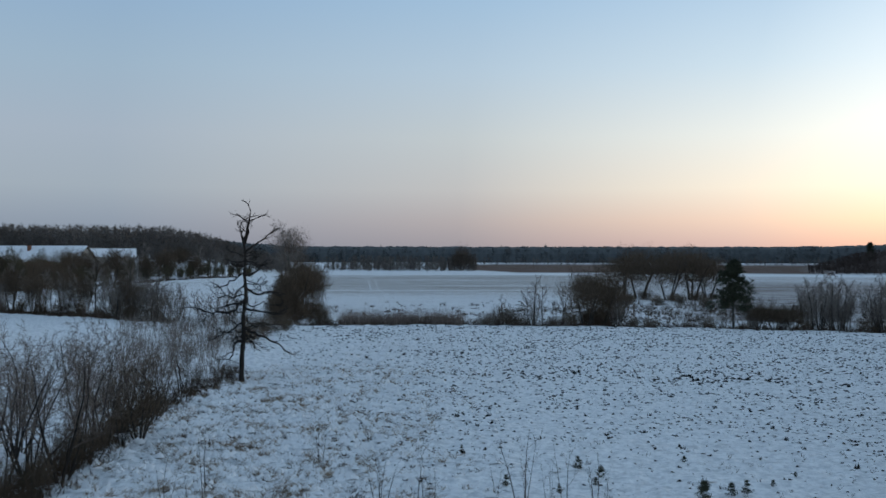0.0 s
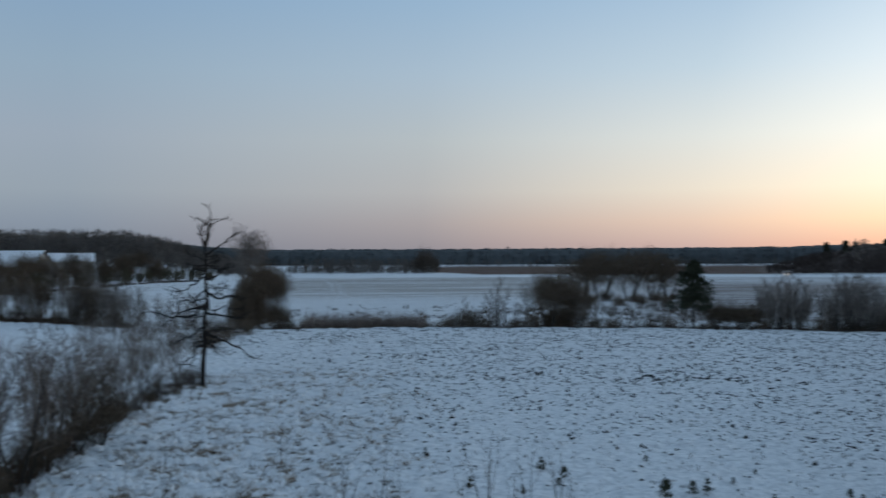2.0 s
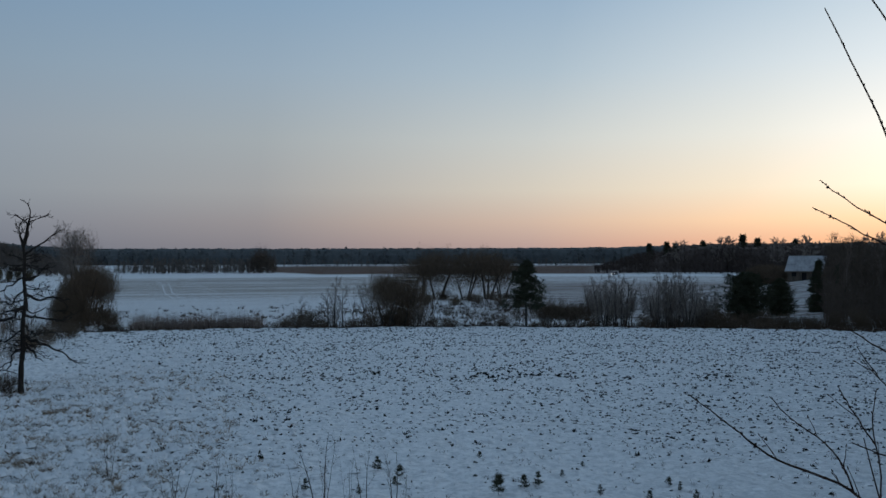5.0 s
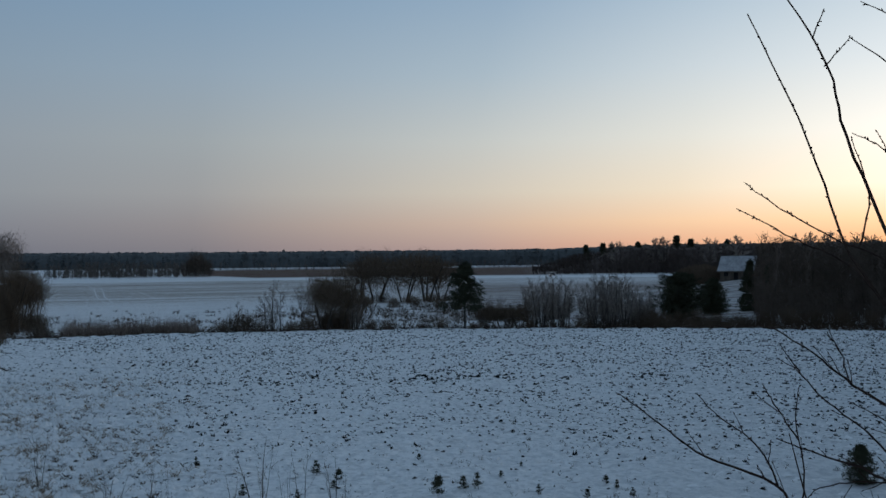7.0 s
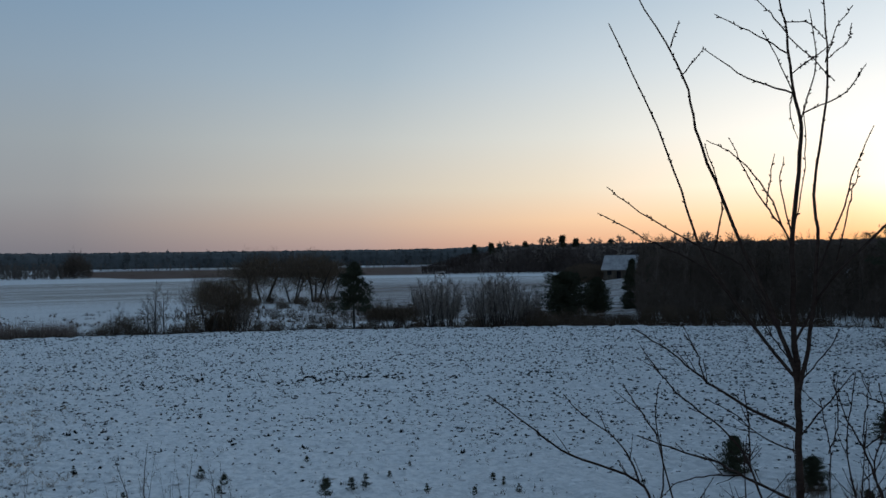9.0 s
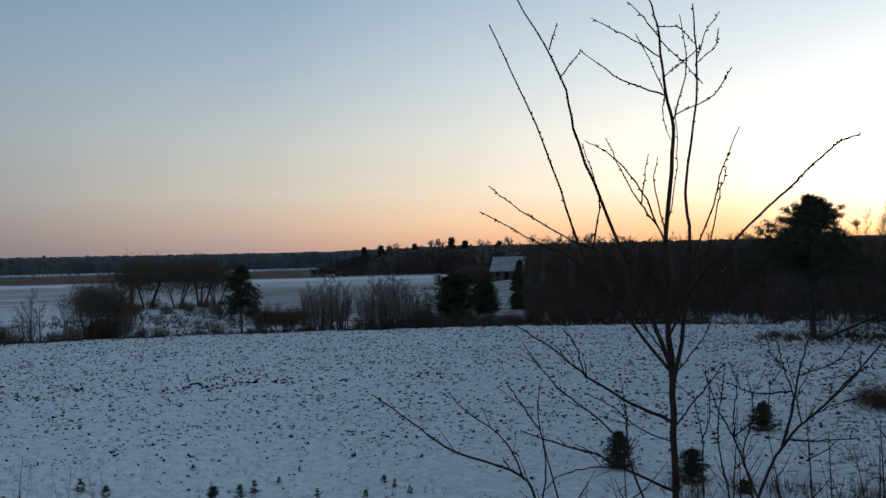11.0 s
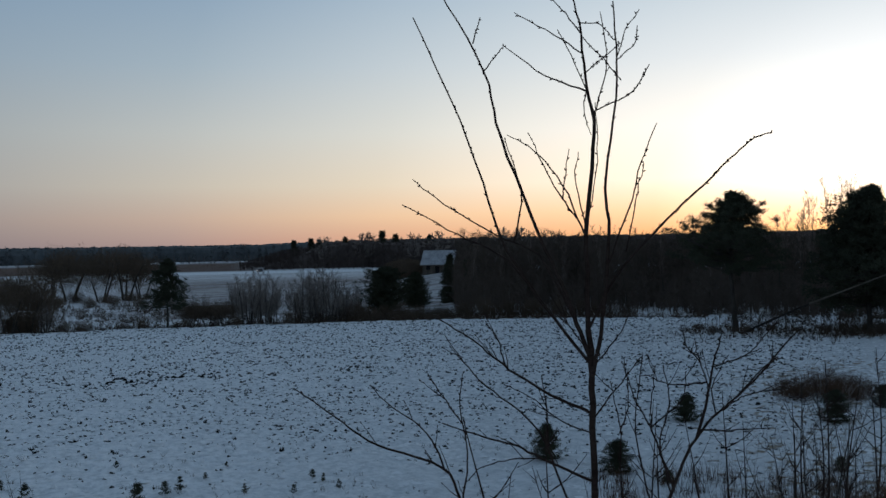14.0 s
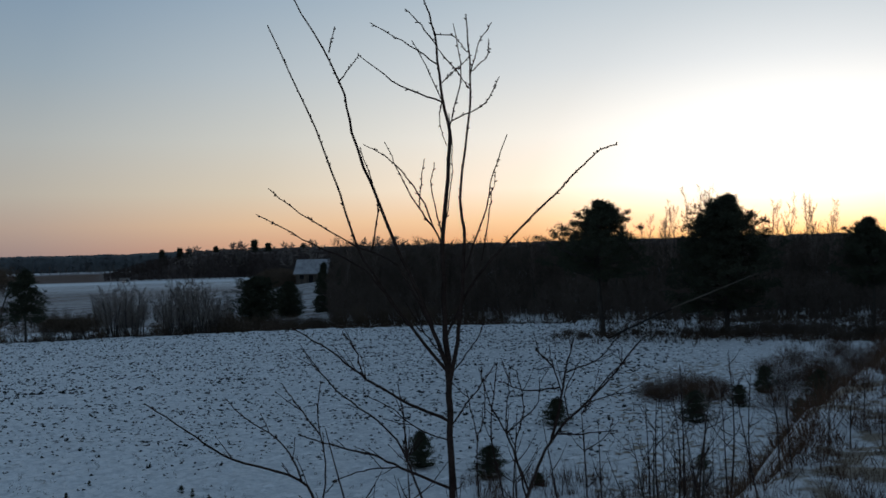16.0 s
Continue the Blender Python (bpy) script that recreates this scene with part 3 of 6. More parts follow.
def scots_builder(seed, height, radius, crown_base, profile, label, limbs=20, pad=0.8, tufts_per=14, tuft=0.45, count=12, width=0.07, core=0.0, lean=0.0, shell=0):
    """A full-grown pine: bare trunk, crooked limbs, each carrying flat pads of needle tufts with air between them."""
    def build():
        rng = random.Random(seed)
        trunk, wood_part, leaf = Shape(), Shape(), Shape()
        top = Vector((lean * height, 0, height * 0.97))
        line = curve_points([(0, 0, -0.15), (rng.uniform(-0.02, 0.02) * height, 0.02 * height, height * 0.5), top], 6)
        n = len(line) - 1
        trunk.tube(line, [height * 0.017 * (1 - 0.88 * i / n) for i in range(n + 1)], 8)

        def cushion(c, r):
            for _ in range(tufts_per):
                d = Vector((rng.gauss(0, 1), rng.gauss(0, 1), rng.gauss(0.1, 0.9)))
                d = d.normalized() * (r * rng.random() ** 0.45)
                needles(leaf, rng, c + d, tuft * rng.uniform(0.6, 1.2), count, width, Vector((d.x, d.y, abs(d.z) + 0.6 * r)).normalized())

        for i in range(limbs):
            u = (i + rng.random()) / limbs
            z = crown_base + (0.97 - crown_base) * u
            k = z * n / 0.97
            j = min(n - 1, int(k))
            c = line[j].lerp(line[j + 1], k - j)
            a = i * 2.4 + rng.uniform(-0.5, 0.5)
            reach = radius * profile(u) * rng.uniform(0.5, 1.08) * (1 + 0.42 * noise.noise((math.cos(a) * 1.3 + seed, math.sin(a) * 1.3, u * 3.1)))
            out = Vector((math.cos(a), math.sin(a), 0))
            side = Vector((-out.y, out.x, 0))
            tip = c + out * reach + Vector((0, 0, reach * (rng.uniform(-0.1, 0.45) + 0.3 * u)))
            mid = c.lerp(tip, 0.5) + side * (reach * rng.uniform(-0.15, 0.15)) - Vector((0, 0, 0.05 * reach))
            limb = curve_points([c, mid, tip], 4)
            m = len(limb) - 1
            wood_part.tube(limb, [max(0.012, 0.026 * reach * (1 - 0.8 * q / m)) for q in range(m + 1)], 4)
            r = pad * rng.uniform(0.45, 1.2) * (0.55 + 0.45 * profile(u))
            for f, s in ((1.0, 0.0), (0.8, 0.5), (0.72, -0.5), (0.5, rng.uniform(-0.3, 0.3))):
                q = limb[min(m, int(f * m))]
                c2 = q + side * (s * reach * 0.55) + Vector((0, 0, rng.uniform(-0.1, 0.3) * r))
                wood_part.tube([q - out * (0.1 * reach), c2], [0.02, 0.01], 3)
                cushion(c2, r)
            if core and rng.random() < core:
                cushion(c + out * (reach * 0.2), r * 1.2)
        for _ in range(shell):
            u = rng.uniform(0.05, 0.98)
            a = rng.uniform(0, 6.283)
            k = (crown_base + (0.97 - crown_base) * u) * n / 0.97
            j = min(n - 1, int(k))
            c = line[j].lerp(line[j + 1], k - j)
            reach = radius * profile(u) * rng.uniform(0.5, 1.02)
            q = c + Vector((math.cos(a), math.sin(a), rng.uniform(0.0, 0.6))) * reach
            wood_part.tube([c - Vector((0, 0, 0.1 * reach)), c.lerp(q, 0.6) - Vector((0, 0, 0.08 * reach)), q], [0.03, 0.02, 0.01], 3)
            cushion(q, pad * rng.uniform(0.4, 1.1))
        cushion(top, pad * 0.7)
        ob = thing("pine_tree", label, "tree")
        part("trunk", trunk, M_BARK, ob, smooth=True)
        two_tone("crown", wood_part, leaf, M_BARK, M_NEEDLE, ob)
        return ob
    return build


def spire(u):
    return max(0.05, (1 - u)) ** 0.8


def dome(u):
    return max(0.06, 1 - u ** 2.0) ** 0.62 * min(1, 0.7 + 1.6 * u)


def umbrella(u):
    return max(0.08, 1 - u ** 1.5) * min(1, 0.6 + 2 * u)


def full_dome(u):
    return max(0.07, 1 - u ** 2.0) ** 0.9 * min(1, 0.7 + 2 * u)


def broad_cone(u):
    return max(0.08, 1 - u ** 1.6) ** 0.9 * min(1, 0.7 + 2 * u)


def egg(u):
    return max(0.1, 1 - (abs(u - 0.34) / 0.68) ** 2.2) ** 0.6


def tiers(u):
    """Wide low boughs, a waist and a fuller top."""
    return (1 - 0.62 * u) * (0.88 + 0.12 * math.cos(13 * u)) * min(1, 5 * (1.02 - u))


# ---- the dead oak by the field's edge ----


def dead_oak():
    rng = random.Random(11)
    trunk = Shape()
    arms = []
    line = curve_points([(0, 0, -0.2), (0.02, 0, 1.6), (0.12, 0, 2.9), (0.10, 0, 4.2), (0.26, 0.05, 5.7), (0.17, 0, 7.0), (0.22, 0, 8.1), (0.10, 0, 9.1)], 4)
    n = len(line) - 1
    trunk.tube(line, [(0.25 if i == 0 else 0.17) * (1 - 0.6 * i / n) * (1 + 0.12 * math.sin(i * 2.3)) for i in range(n + 1)], 9, cap=True)
    TWIG_MIN[0] = 0.013
    spec = [(6, 0.16, 0.02, 7, 48, 0.42, 0.25), (4, 0.2, 0.02, 5, 48, 0.5, 0.2), (3, 0.22, 0.0, 4, 40, 0.5, 0.2), (1, 0.2, 0, 0, 40, 0.5, 0.2)]

    def arm(z, ctrl, r, name_shapes=None):
        """A crooked limb leaving the trunk at height z through points given as (sideways, height) with a little depth."""
        k = min(0.999, z / 9.1) * n
        j = min(n - 1, int(k))
        start = line[j].lerp(line[j + 1], k - j)
        pts = curve_points([start] + [Vector((x, rng.uniform(-0.5, 0.5), zz)) for x, zz in ctrl], 4)
        for i in range(1, len(pts)):
            pts[i] = pts[i] + Vector((rng.gauss(0, 1), rng.gauss(0, 1), rng.gauss(0, 1.2))) * (0.02 if z > 8 else 0.05)
        m = len(pts) - 1
        limb = Shape()
        arms.append(limb)
        limb.tube(pts, [r * (1 - 0.75 * i / m) for i in range(m + 1)], 5)
        for q in range(3):
            i = rng.randint(m // 3, m - 1)
            d = (pts[i + 1] - pts[i]).normalized()
            d = (d + Vector((rng.gauss(0, 0.6), rng.gauss(0, 0.6), rng.gauss(0.15, 0.5)))).normalized()
            grow(rng, (limb, limb), pts[i], d, rng.uniform(0.6, 1.3), r * 0.35, 1, spec)

    arm(8.8, ((0.3, 9.5), (0.45, 10.4), (0.5, 10.7), (0.52, 11.2)), 0.11)
    arm(9.1, ((0.38, 10.2), (0.05, 10.6), (-0.35, 10.9)), 0.08)
    arm(9.1, ((0.45, 10.3), (0.85, 10.6), (1.4, 10.8)), 0.06)
    arm(9.0, ((-0.02, 9.6), (-0.12, 10.1)), 0.10)
    arm(8.2, ((0.7, 8.8), (1.5, 9.4), (2.3, 10.0)), 0.09)
    arm(6.4, ((0.8, 7.1), (1.3, 7.6)), 0.11)
    arm(5.6, ((0.9, 5.7), (2.0, 5.75), (2.8, 5.6)), 0.10)
    arm(4.4, ((1.0, 4.6), (2.1, 4.4), (2.9, 4.5)), 0.09)
    arm(4.9, ((-0.6, 4.6), (-1.4, 4.5), (-2.3, 4.6), (-2.9, 5.0)), 0.10)
    arm(4.7, ((-0.9, 5.0), (-1.8, 4.4), (-2.6, 4.0)), 0.07)
    arm(3.2, ((1.0, 3.1), (2.0, 2.6), (3.0, 1.9)), 0.11)
    arm(3.0, ((0.8, 2.3), (1.2, 2.0)), 0.07)
    arm(2.6, ((-0.4, 2.4), (-0.6, 1.8), (-1.0, 1.5)), 0.09)
    arm(3.6, ((-0.9, 3.3), (-1.7, 2.8), (-2.3, 2.7)), 0.07)
    arm(6.6, ((-0.7, 6.5), (-1.4, 6.2), (-1.8, 6.4)), 0.06)
    arm(7.0, ((-0.3, 7.6), (0.3, 7.9), (0.9, 8.1)), 0.05)
    arm(5.2, ((0.5, 4.9), (1.4, 5.1), (2.4, 4.9)), 0.06)
    arm(6.0, ((-0.5, 5.6), (-1.2, 5.6), (-1.9, 5.2)), 0.06)
    arm(3.9, ((0.7, 3.6), (1.5, 3.8), (2.2, 3.3)), 0.06)
    for _ in range(30):
        z = rng.uniform(2.2, 8.2)
        i = int(z / 9.1 * n)
        a = rng.uniform(0, 6.28)
        arms.append(Shape())
        grow(rng, (arms[-1], arms[-1]), line[i], Vector((math.cos(a), 0.6 * math.sin(a), rng.uniform(-0.3, 0.35))).normalized(), rng.uniform(1.0, 2.1), 0.035, 0, spec)
    ob = thing("dead_oak", "tall dead leafless oak with broken crooked limbs beside the field", "tree")
    part("trunk", trunk, M_DEAD, ob, smooth=True)
    for limb in arms:
        part("limb", limb, M_DEAD, ob)
    ob.matrix_basis = Matrix.LocRotScale(spot(-9.65, 64), Euler((0, 0, radians(9.65))), None)


dead_oak()

# ---- shrubs along the left side of the field ----
near_shrub = Kind("near shrubs", *[bushy_builder(20 + i, 5.3, 6 + i % 3, 0.0052, "tall leafless shrub with rounded brown twig crown in snow") for i in range(5)])
dense_shrub = Kind("dense shrubs", *[shrub_builder(40 + i, 3.4, 14, 0.6, 0.009, "dense dark bare thicket at the field's edge", fine=1, bushy=5, mat=M_WILLOW) for i in range(2)])
rng = random.Random(5)
for az, d, h in ((-23.6, 38, 1.0), (-22.3, 36, 0.95), (-20.9, 38.5, 1.06), (-19.4, 37, 0.98), (-18.2, 41, 1.12), (-17.2, 43, 0.92), (-21.6, 43, 1.05), (-16.3, 46, 0.92), (-24.6, 43, 1.05),
                 (-14.2, 53, 0.72), (-12.9, 60, 0.62)):
    near_shrub.put(spot(az, d), h, rng.uniform(0, 360))
for az, d, h in ((-15.2, 44.5, 1.05), (-16.2, 42.8, 0.85), (-17.6, 40, 0.6), (-18.8, 37.5, 0.55), (-14.4, 49, 0.42), (-12.2, 61, 0.36), (-10.9, 64, 0.42), (-10.2, 65, 0.36), (-20.5, 35, 0.5), (-22.5, 34, 0.5)):
    dense_shrub.put(spot(az, d), h, rng.uniform(0, 360), wide=1.0)

sparse_shrub = Kind("sparse shrubs", *[shrub_builder(50 + i, 4.0, 5, 0.4, 0.012, "sparse thin leafless shrub in snow", bushy=3, fine=0, mat=M_SHRUB) for i in range(3)])
for az, d, h in ((-13.4, 86, 0.8), (-10.9, 96, 0.9), (-12.9, 108, 0.9), (-11.7, 112, 1.0), (-10.4, 108, 0.9), (-11.2, 80, 0.7), (-12.7, 76, 0.7), (-10.2, 118, 1.0), (-14.6, 116, 0.9), (-13.4, 118, 0.9), (-9.4, 112, 0.8), (-12.0, 122, 1.0), (-10.9, 126, 1.0), (-13.7, 126, 1.0)):
    sparse_shrub.put(spot(az, d), h, az * 83)
# ---- hedge and big bush beyond the dead oak ----
mid_shrub = Kind("mid shrubs", *[shrub_builder(60 + i, 6.0, 11, 0.4, 0.011, "leafless shrub of upright grey stems beside the ditch", bushy=4, fine=3) for i in range(4)])
round_bush = Kind("round bushes", *[haze_builder(70 + i, 5.6, 6.4, 12, 9000, 0.7, 0.034, "big rounded dark willow bush, leafless", low=-0.06, lumps=0.25) for i in range(2)])
low_bush = Kind("low bushes", *[haze_builder(80 + i, 2.1, 2.8, 8, 1300, 0.5, 0.024, "low bare brown bush along the ditch", name="bush", low=-0.3, lumps=0.5, stem_r=0.008) for i in range(3)])
for az, d, h, w in ((-7.6, 118, 0.98, 0.6), (-6.9, 121, 1.08, 0.55), (-7.2, 126, 1.15, 0.55)):
    round_bush.put(spot(az, d), h, rng.uniform(0, 360), wide=w)
for az, d, h in ((-5.3, 116, 1.0), (-4.8, 120, 0.7), (-5.9, 126, 1.3), (-5.4, 128, 1.2), (-6.4, 124, 1.3), (-5.0, 127, 0.9), (-7.2, 106, 0.9), (-8.4, 100, 1.0), (-9.4, 92, 1.1)):
    low_bush.put(spot(az, d), h, rng.uniform(0, 360))
crown_birch = Kind("crown birches", tree_builder(90, 13.2, 0.016, "tall bare birch with a rounded crown behind bushes", limbs=28, base=0.45, lift=0.06))
crown_birch.put(spot(-6.75, 150), 0.92, 40, wide=1.1)
haze_crown = Kind("rounded crowns", haze_builder(91, 13.0, 6.2, 3, 2600, 0.8, 0.034, "fine bare rounded tree behind bushes", name="bare_tree", category="tree", mat=M_SHRUB, low=0.5, lumps=0.5, stem_r=0.009))
haze_crown.put(spot(-6.85, 152), 1.0, 0)

# ---- left background: hedgerows before the farm ----
bare_tree = Kind("bare trees", *[tree_builder(100 + i, 8.0, 0.017, "leafless roadside tree with a thin grey crown", limbs=13, base=0.22, lift=0.07) for i in range(4)])
for i in range(17):
    az = -23.5 + i * 0.62 + rng.uniform(-0.25, 0.25)
    (mid_shrub if i % 3 else bare_tree).put(spot(az, 155 - 3.4 * (az + 22.6) + rng.uniform(0, 5)), rng.uniform(0.75, 1.05), rng.uniform(0, 360))
for i in range(10):
    low_bush.put(spot(-23.5 + i * 1.0, 156 - i * 3.4), rng.uniform(0.8, 1.3), rng.uniform(0, 360))
far_bush = Kind("far bushes", *[haze_builder(95 + i, 8.2, 5.6, 7, 2600, 0.9, 0.09, "tall bare hedge shrub before the farm", name="hedge_shrub", mat=M_HEDGE, low=-0.15, lumps=0.45) for i in range(3)])
for i in range(46):
    az = -24.6 + i * 0.344 + rng.uniform(-0.2, 0.2)
    line = 236 + 100 * (az + 22.6) / 12
    far_bush.put(spot(az, line + rng.uniform(2, 26)), rng.uniform(0.62, 1.05) * (1.2 - 0.055 * (az + 22)), rng.uniform(0, 360))
    if i % 4 == 0:
        bare_tree.put(spot(az, line + rng.uniform(4, 22)), rng.uniform(1.0, 1.35), rng.uniform(0, 360))

# ---- the belt along the ditch beyond the field ----
for az, d, h in ((4.6, 116, 0.85), (5.4, 117, 1.3), (6.1, 115, 1.2), (6.7, 118, 0.9), (8.6, 117, 0.8), (9.6, 116, 1.0), (13.2, 116, 0.8), (14.2, 118, 1.0), (16.3, 117, 0.7), (17.4, 117, 0.9),
                 (19.6, 117, 0.6), (20.6, 118, 0.45), (22.6, 116, 0.6), (25.6, 116, 0.9), (26.2, 117, 0.8), (29.2, 118, 1.5), (29.9, 119, 1.2), (30.7, 117, 0.9), (31.9, 118, 0.9), (32.8, 118, 1.0), (33.8, 119, 0.7),
                 (29.5, 121, 1.3), (30.3, 120, 1.1), (31.2, 121, 1.0), (32.3, 121, 1.1), (33.3, 121, 0.9), (34.6, 120, 1.0), (36.0, 122, 0.9), (37.2, 122, 1.1), (38.6, 122, 0.9), (40.0, 123, 1.0), (41.5, 124, 0.9), (43.0, 124, 0.8)):
    low_bush.put(spot(az, d), h, rng.uniform(0, 360))
thin_tree = Kind("thin trees", *[tree_builder(120 + i, 6.0, 0.012, "slender leafless sapling tree by the ditch", limbs=10, base=0.2, lift=0.09, spread=0.8, trunk_r=0.015) for i in range(4)])
for az, d, h in ((7.5, 116, 1.0), (8.0, 117, 0.95), (7.1, 120, 0.8), (9.2, 118, 0.8), (24.6, 117, 1.0), (23.0, 116, 1.0), (5.5, 119, 0.7), (26.9, 116, 0.95), (28.6, 117, 0.9), (22.5, 117, 0.9), (23.5, 117, 1.1), (24.0, 116, 1.05), (24.9, 118, 0.9), (26.0, 117, 0.95), (26.4, 116, 1.1), (27.2, 118, 1.15), (27.6, 116, 1.08), (28.1, 117, 1.1), (29.0, 118, 0.85)):
    thin_tree.put(spot(az, d), h, rng.uniform(0, 360))
for az, d, h in ((23.4, 116, 0.98), (24.3, 117, 1.0), (26.6, 116, 1.0), (27.3, 117, 1.05), (28.0, 116, 1.03), (28.8, 118, 0.9)):
    mid_shrub.put(spot(az, d), h, rng.uniform(0, 360))
haze_shrub = Kind("hazy shrubs", *[haze_builder(65 + i, 6.0, 3.8, 7, 1300, 0.7, 0.026, "finely twigged grey leafless shrub beside the ditch", name="shrub", mat=M_TWIG, low=-0.1, lumps=0.6) for i in range(3)])
for az, d, h in ((22.9, 117, 0.7), (23.8, 118, 0.82), (24.6, 117, 0.75), (26.3, 117, 0.78), (27.1, 118, 0.88), (28.2, 117, 0.8), (29.1, 119, 0.75), (7.4, 118, 0.7), (12.4, 117, 0.75), (19.9, 118, 0.6), (21.5, 119, 0.55)):
    haze_shrub.put(spot(az, d), h, rng.uniform(0, 360))
for az, d, h in ((-16.6, 132, 0.9), (-15.9, 134, 0.8), (-14.9, 128, 0.95), (-14.2, 127, 0.9), (-22.9, 140, 0.9)):
    haze_shrub.put(spot(az, d), h, az * 90, wide=1.15, label="rounded finely twigged bush beyond the snowy field")
veil = random.Random(19)
for i in range(17):
    az = 19.0 + i * 0.72 + veil.uniform(-0.3, 0.3)
    haze_shrub.put(spot(az, veil.uniform(121, 150)), veil.uniform(0.45, 0.8), veil.uniform(0, 360))
for az, d, h in ((10.7, 118, 0.5), (11.5, 118, 0.55)):
    round_bush.put(spot(az, d), h, rng.uniform(0, 360), wide=0.9)
flat_bush = Kind("flat-topped bushes", haze_builder(88, 3.2, 4.4, 9, 2600, 0.45, 0.03, "flat-topped brown bush on bare stems by the ditch", name="bush", low=0.42, lumps=0.3, stem_r=0.012))
for az, d, h in ((20.2, 117, 1.0), (21.1, 118, 1.02), (22.0, 117, 0.95)):
    flat_bush.put(spot(az, d), h, az * 61)
# darker, taller willows in and a little behind the belt
tall_willow = Kind("tall willows", *[haze_builder(140 + i, 9.0, 9.4, 3, 7000, 0.65, 0.04, "spreading dark leafless willow behind the ditch", name="willow_tree", category="tree", low=0.14, lumps=0.6, stem_r=0.024, bough=0.009, rise=0.6) for i in range(4)])
for az, d, h in ((12.7, 186, 1.0), (13.6, 194, 1.1), (15.2, 188, 1.06), (16.5, 192, 1.1), (17.4, 198, 0.95)):
    tall_willow.put(spot(az, d), h, rng.uniform(0, 360), wide=1.18)
    low_bush.put(spot(az + 0.3, d - 6), h * rng.uniform(0.7, 1.0), rng.uniform(0, 360), wide=1.5)
for az, d, h in ((10.5, 116, 0.76), (11.3, 117, 0.80), (12.1, 119, 0.66)):
    tall_willow.put(spot(az, d), h, rng.uniform(0, 360))
for az, d, h, w in ((-5.9, 130, 0.82, 0.75), (-5.35, 134, 0.80, 0.5), (-6.5, 128, 0.86, 0.75), (-6.1, 140, 0.88, 0.7)):
    tall_willow.put(spot(az, d), h, az * 80, wide=w, label="leafless brown willow beside the field's corner")
for az, d in ((12.9, 168), (14.6, 166), (15.9, 168), (17.3, 164), (18.4, 160)):
    low_bush.put(spot(az, d), 1.0, rng.uniform(0, 360))

for i in range(18):
    az = -24.5 + i * 0.72 + rng.uniform(-0.2, 0.2)
    tall_willow.put(spot(az, 238 + 8.3 * (az + 22.6) + rng.uniform(3, 20)), rng.uniform(0.75, 1.15), rng.uniform(0, 360), wide=0.8, label="tall bare brown tree in the hedge before the farm")
for az, h in ((-23.4, 0.62), (-22.0, 0.7), (-20.9, 0.66), (-19.3, 0.72), (-18.2, 0.6), (-16.2, 0.6), (-15.4, 0.55)):
    tall_willow.put(spot(az, 155 - 3.4 * (az + 22.6)), h, az * 60, wide=0.75, label="bare many-stemmed tree beyond the snowy field")

ditch_pine = Kind("ditch pines", scots_builder(150, 7.7, 2.9, 0.25, tiers, "solitary dark green pine beside the ditch", limbs=30, pad=0.55, tufts_per=12, tuft=0.34, count=11, width=0.055, core=0.5))
ditch_pine.put(spot(18.8, 114), 1.0, 15, wide=1.15)
round_pine = Kind("round pines", conifer_builder(151, 5.9, 2.75, 0.03, egg, "rounded bushy dark pine at the edge of the wood", whorls=22, per=9, clumps=6, tuft=0.42, count=16, width=0.08, ragged=0.12, droop=-0.1),
                  conifer_builder(153, 5.2, 2.5, 0.03, broad_cone, "bushy cone-shaped dark pine at the edge of the wood", whorls=20, per=9, clumps=6, tuft=0.42, count=16, width=0.08, ragged=0.3, droop=-0.25))
round_pine.put(spot(31.25, 130), 0.98, 0, 0, wide=1.28)
round_pine.put(spot(33.1, 138), 0.95, 80, 1, wide=1.3)
dark_spruce = Kind("dark spruces", conifer_builder(152, 8.0, 1.9, 0.02, spire, "narrow dark spruce standing before the house", name="spruce_tree", whorls=20, per=8, clumps=6, tuft=0.4, count=16, width=0.09, droop=0.45))
dark_spruce.put(spot(35.1, 152), 0.95, 0)
dark_spruce.put(spot(36.1, 156), 0.85, 50)

# ---- big pines at the right end of the field ----
big_pine = Kind("big pines", scots_builder(160, 12.9, 5.0, 0.4, umbrella, "large pine with a broad open lobed crown at the field's corner", limbs=70, pad=0.62, tufts_per=10, tuft=0.36, count=11, width=0.06, core=0.5, lean=0.02, shell=50),
                scots_builder(163, 13.0, 4.9, 0.16, full_dome, "large dense dome-shaped dark pine before the wood", limbs=90, pad=0.72, tufts_per=9, tuft=0.42, count=11, width=0.075, core=0.6, lean=0.015, shell=130))
big_pine.put(spot(51.55, 95), 1.02, 20, 0, wide=1.24)
big_pine.put(spot(58.55, 95), 1.02, 0, 1, wide=1.16)
big_pine.put(spot(66.1, 95), 0.83, 120, 0)
big_pine.put(spot(70.5, 96), 0.9, 60, 1)
glow_birch = Kind("glow birches", *[tree_builder(170 + i, 15.5, 0.011, "slender bare birch rising above the dark wood", limbs=14, base=0.4, lift=0.24, spread=0.5, trunk_r=0.006, twig_mat=M_SHRUB) for i in range(4)])
edge_sapling = Kind("edge saplings", *[tree_builder(130 + i, 6.0, 0.016, "thin dark bare sapling under the pines", limbs=10, base=0.25, lift=0.12, spread=0.7, trunk_r=0.009, trunk_mat=M_SHADEWOOD, twig_mat=M_SHADEWOOD) for i in range(3)])
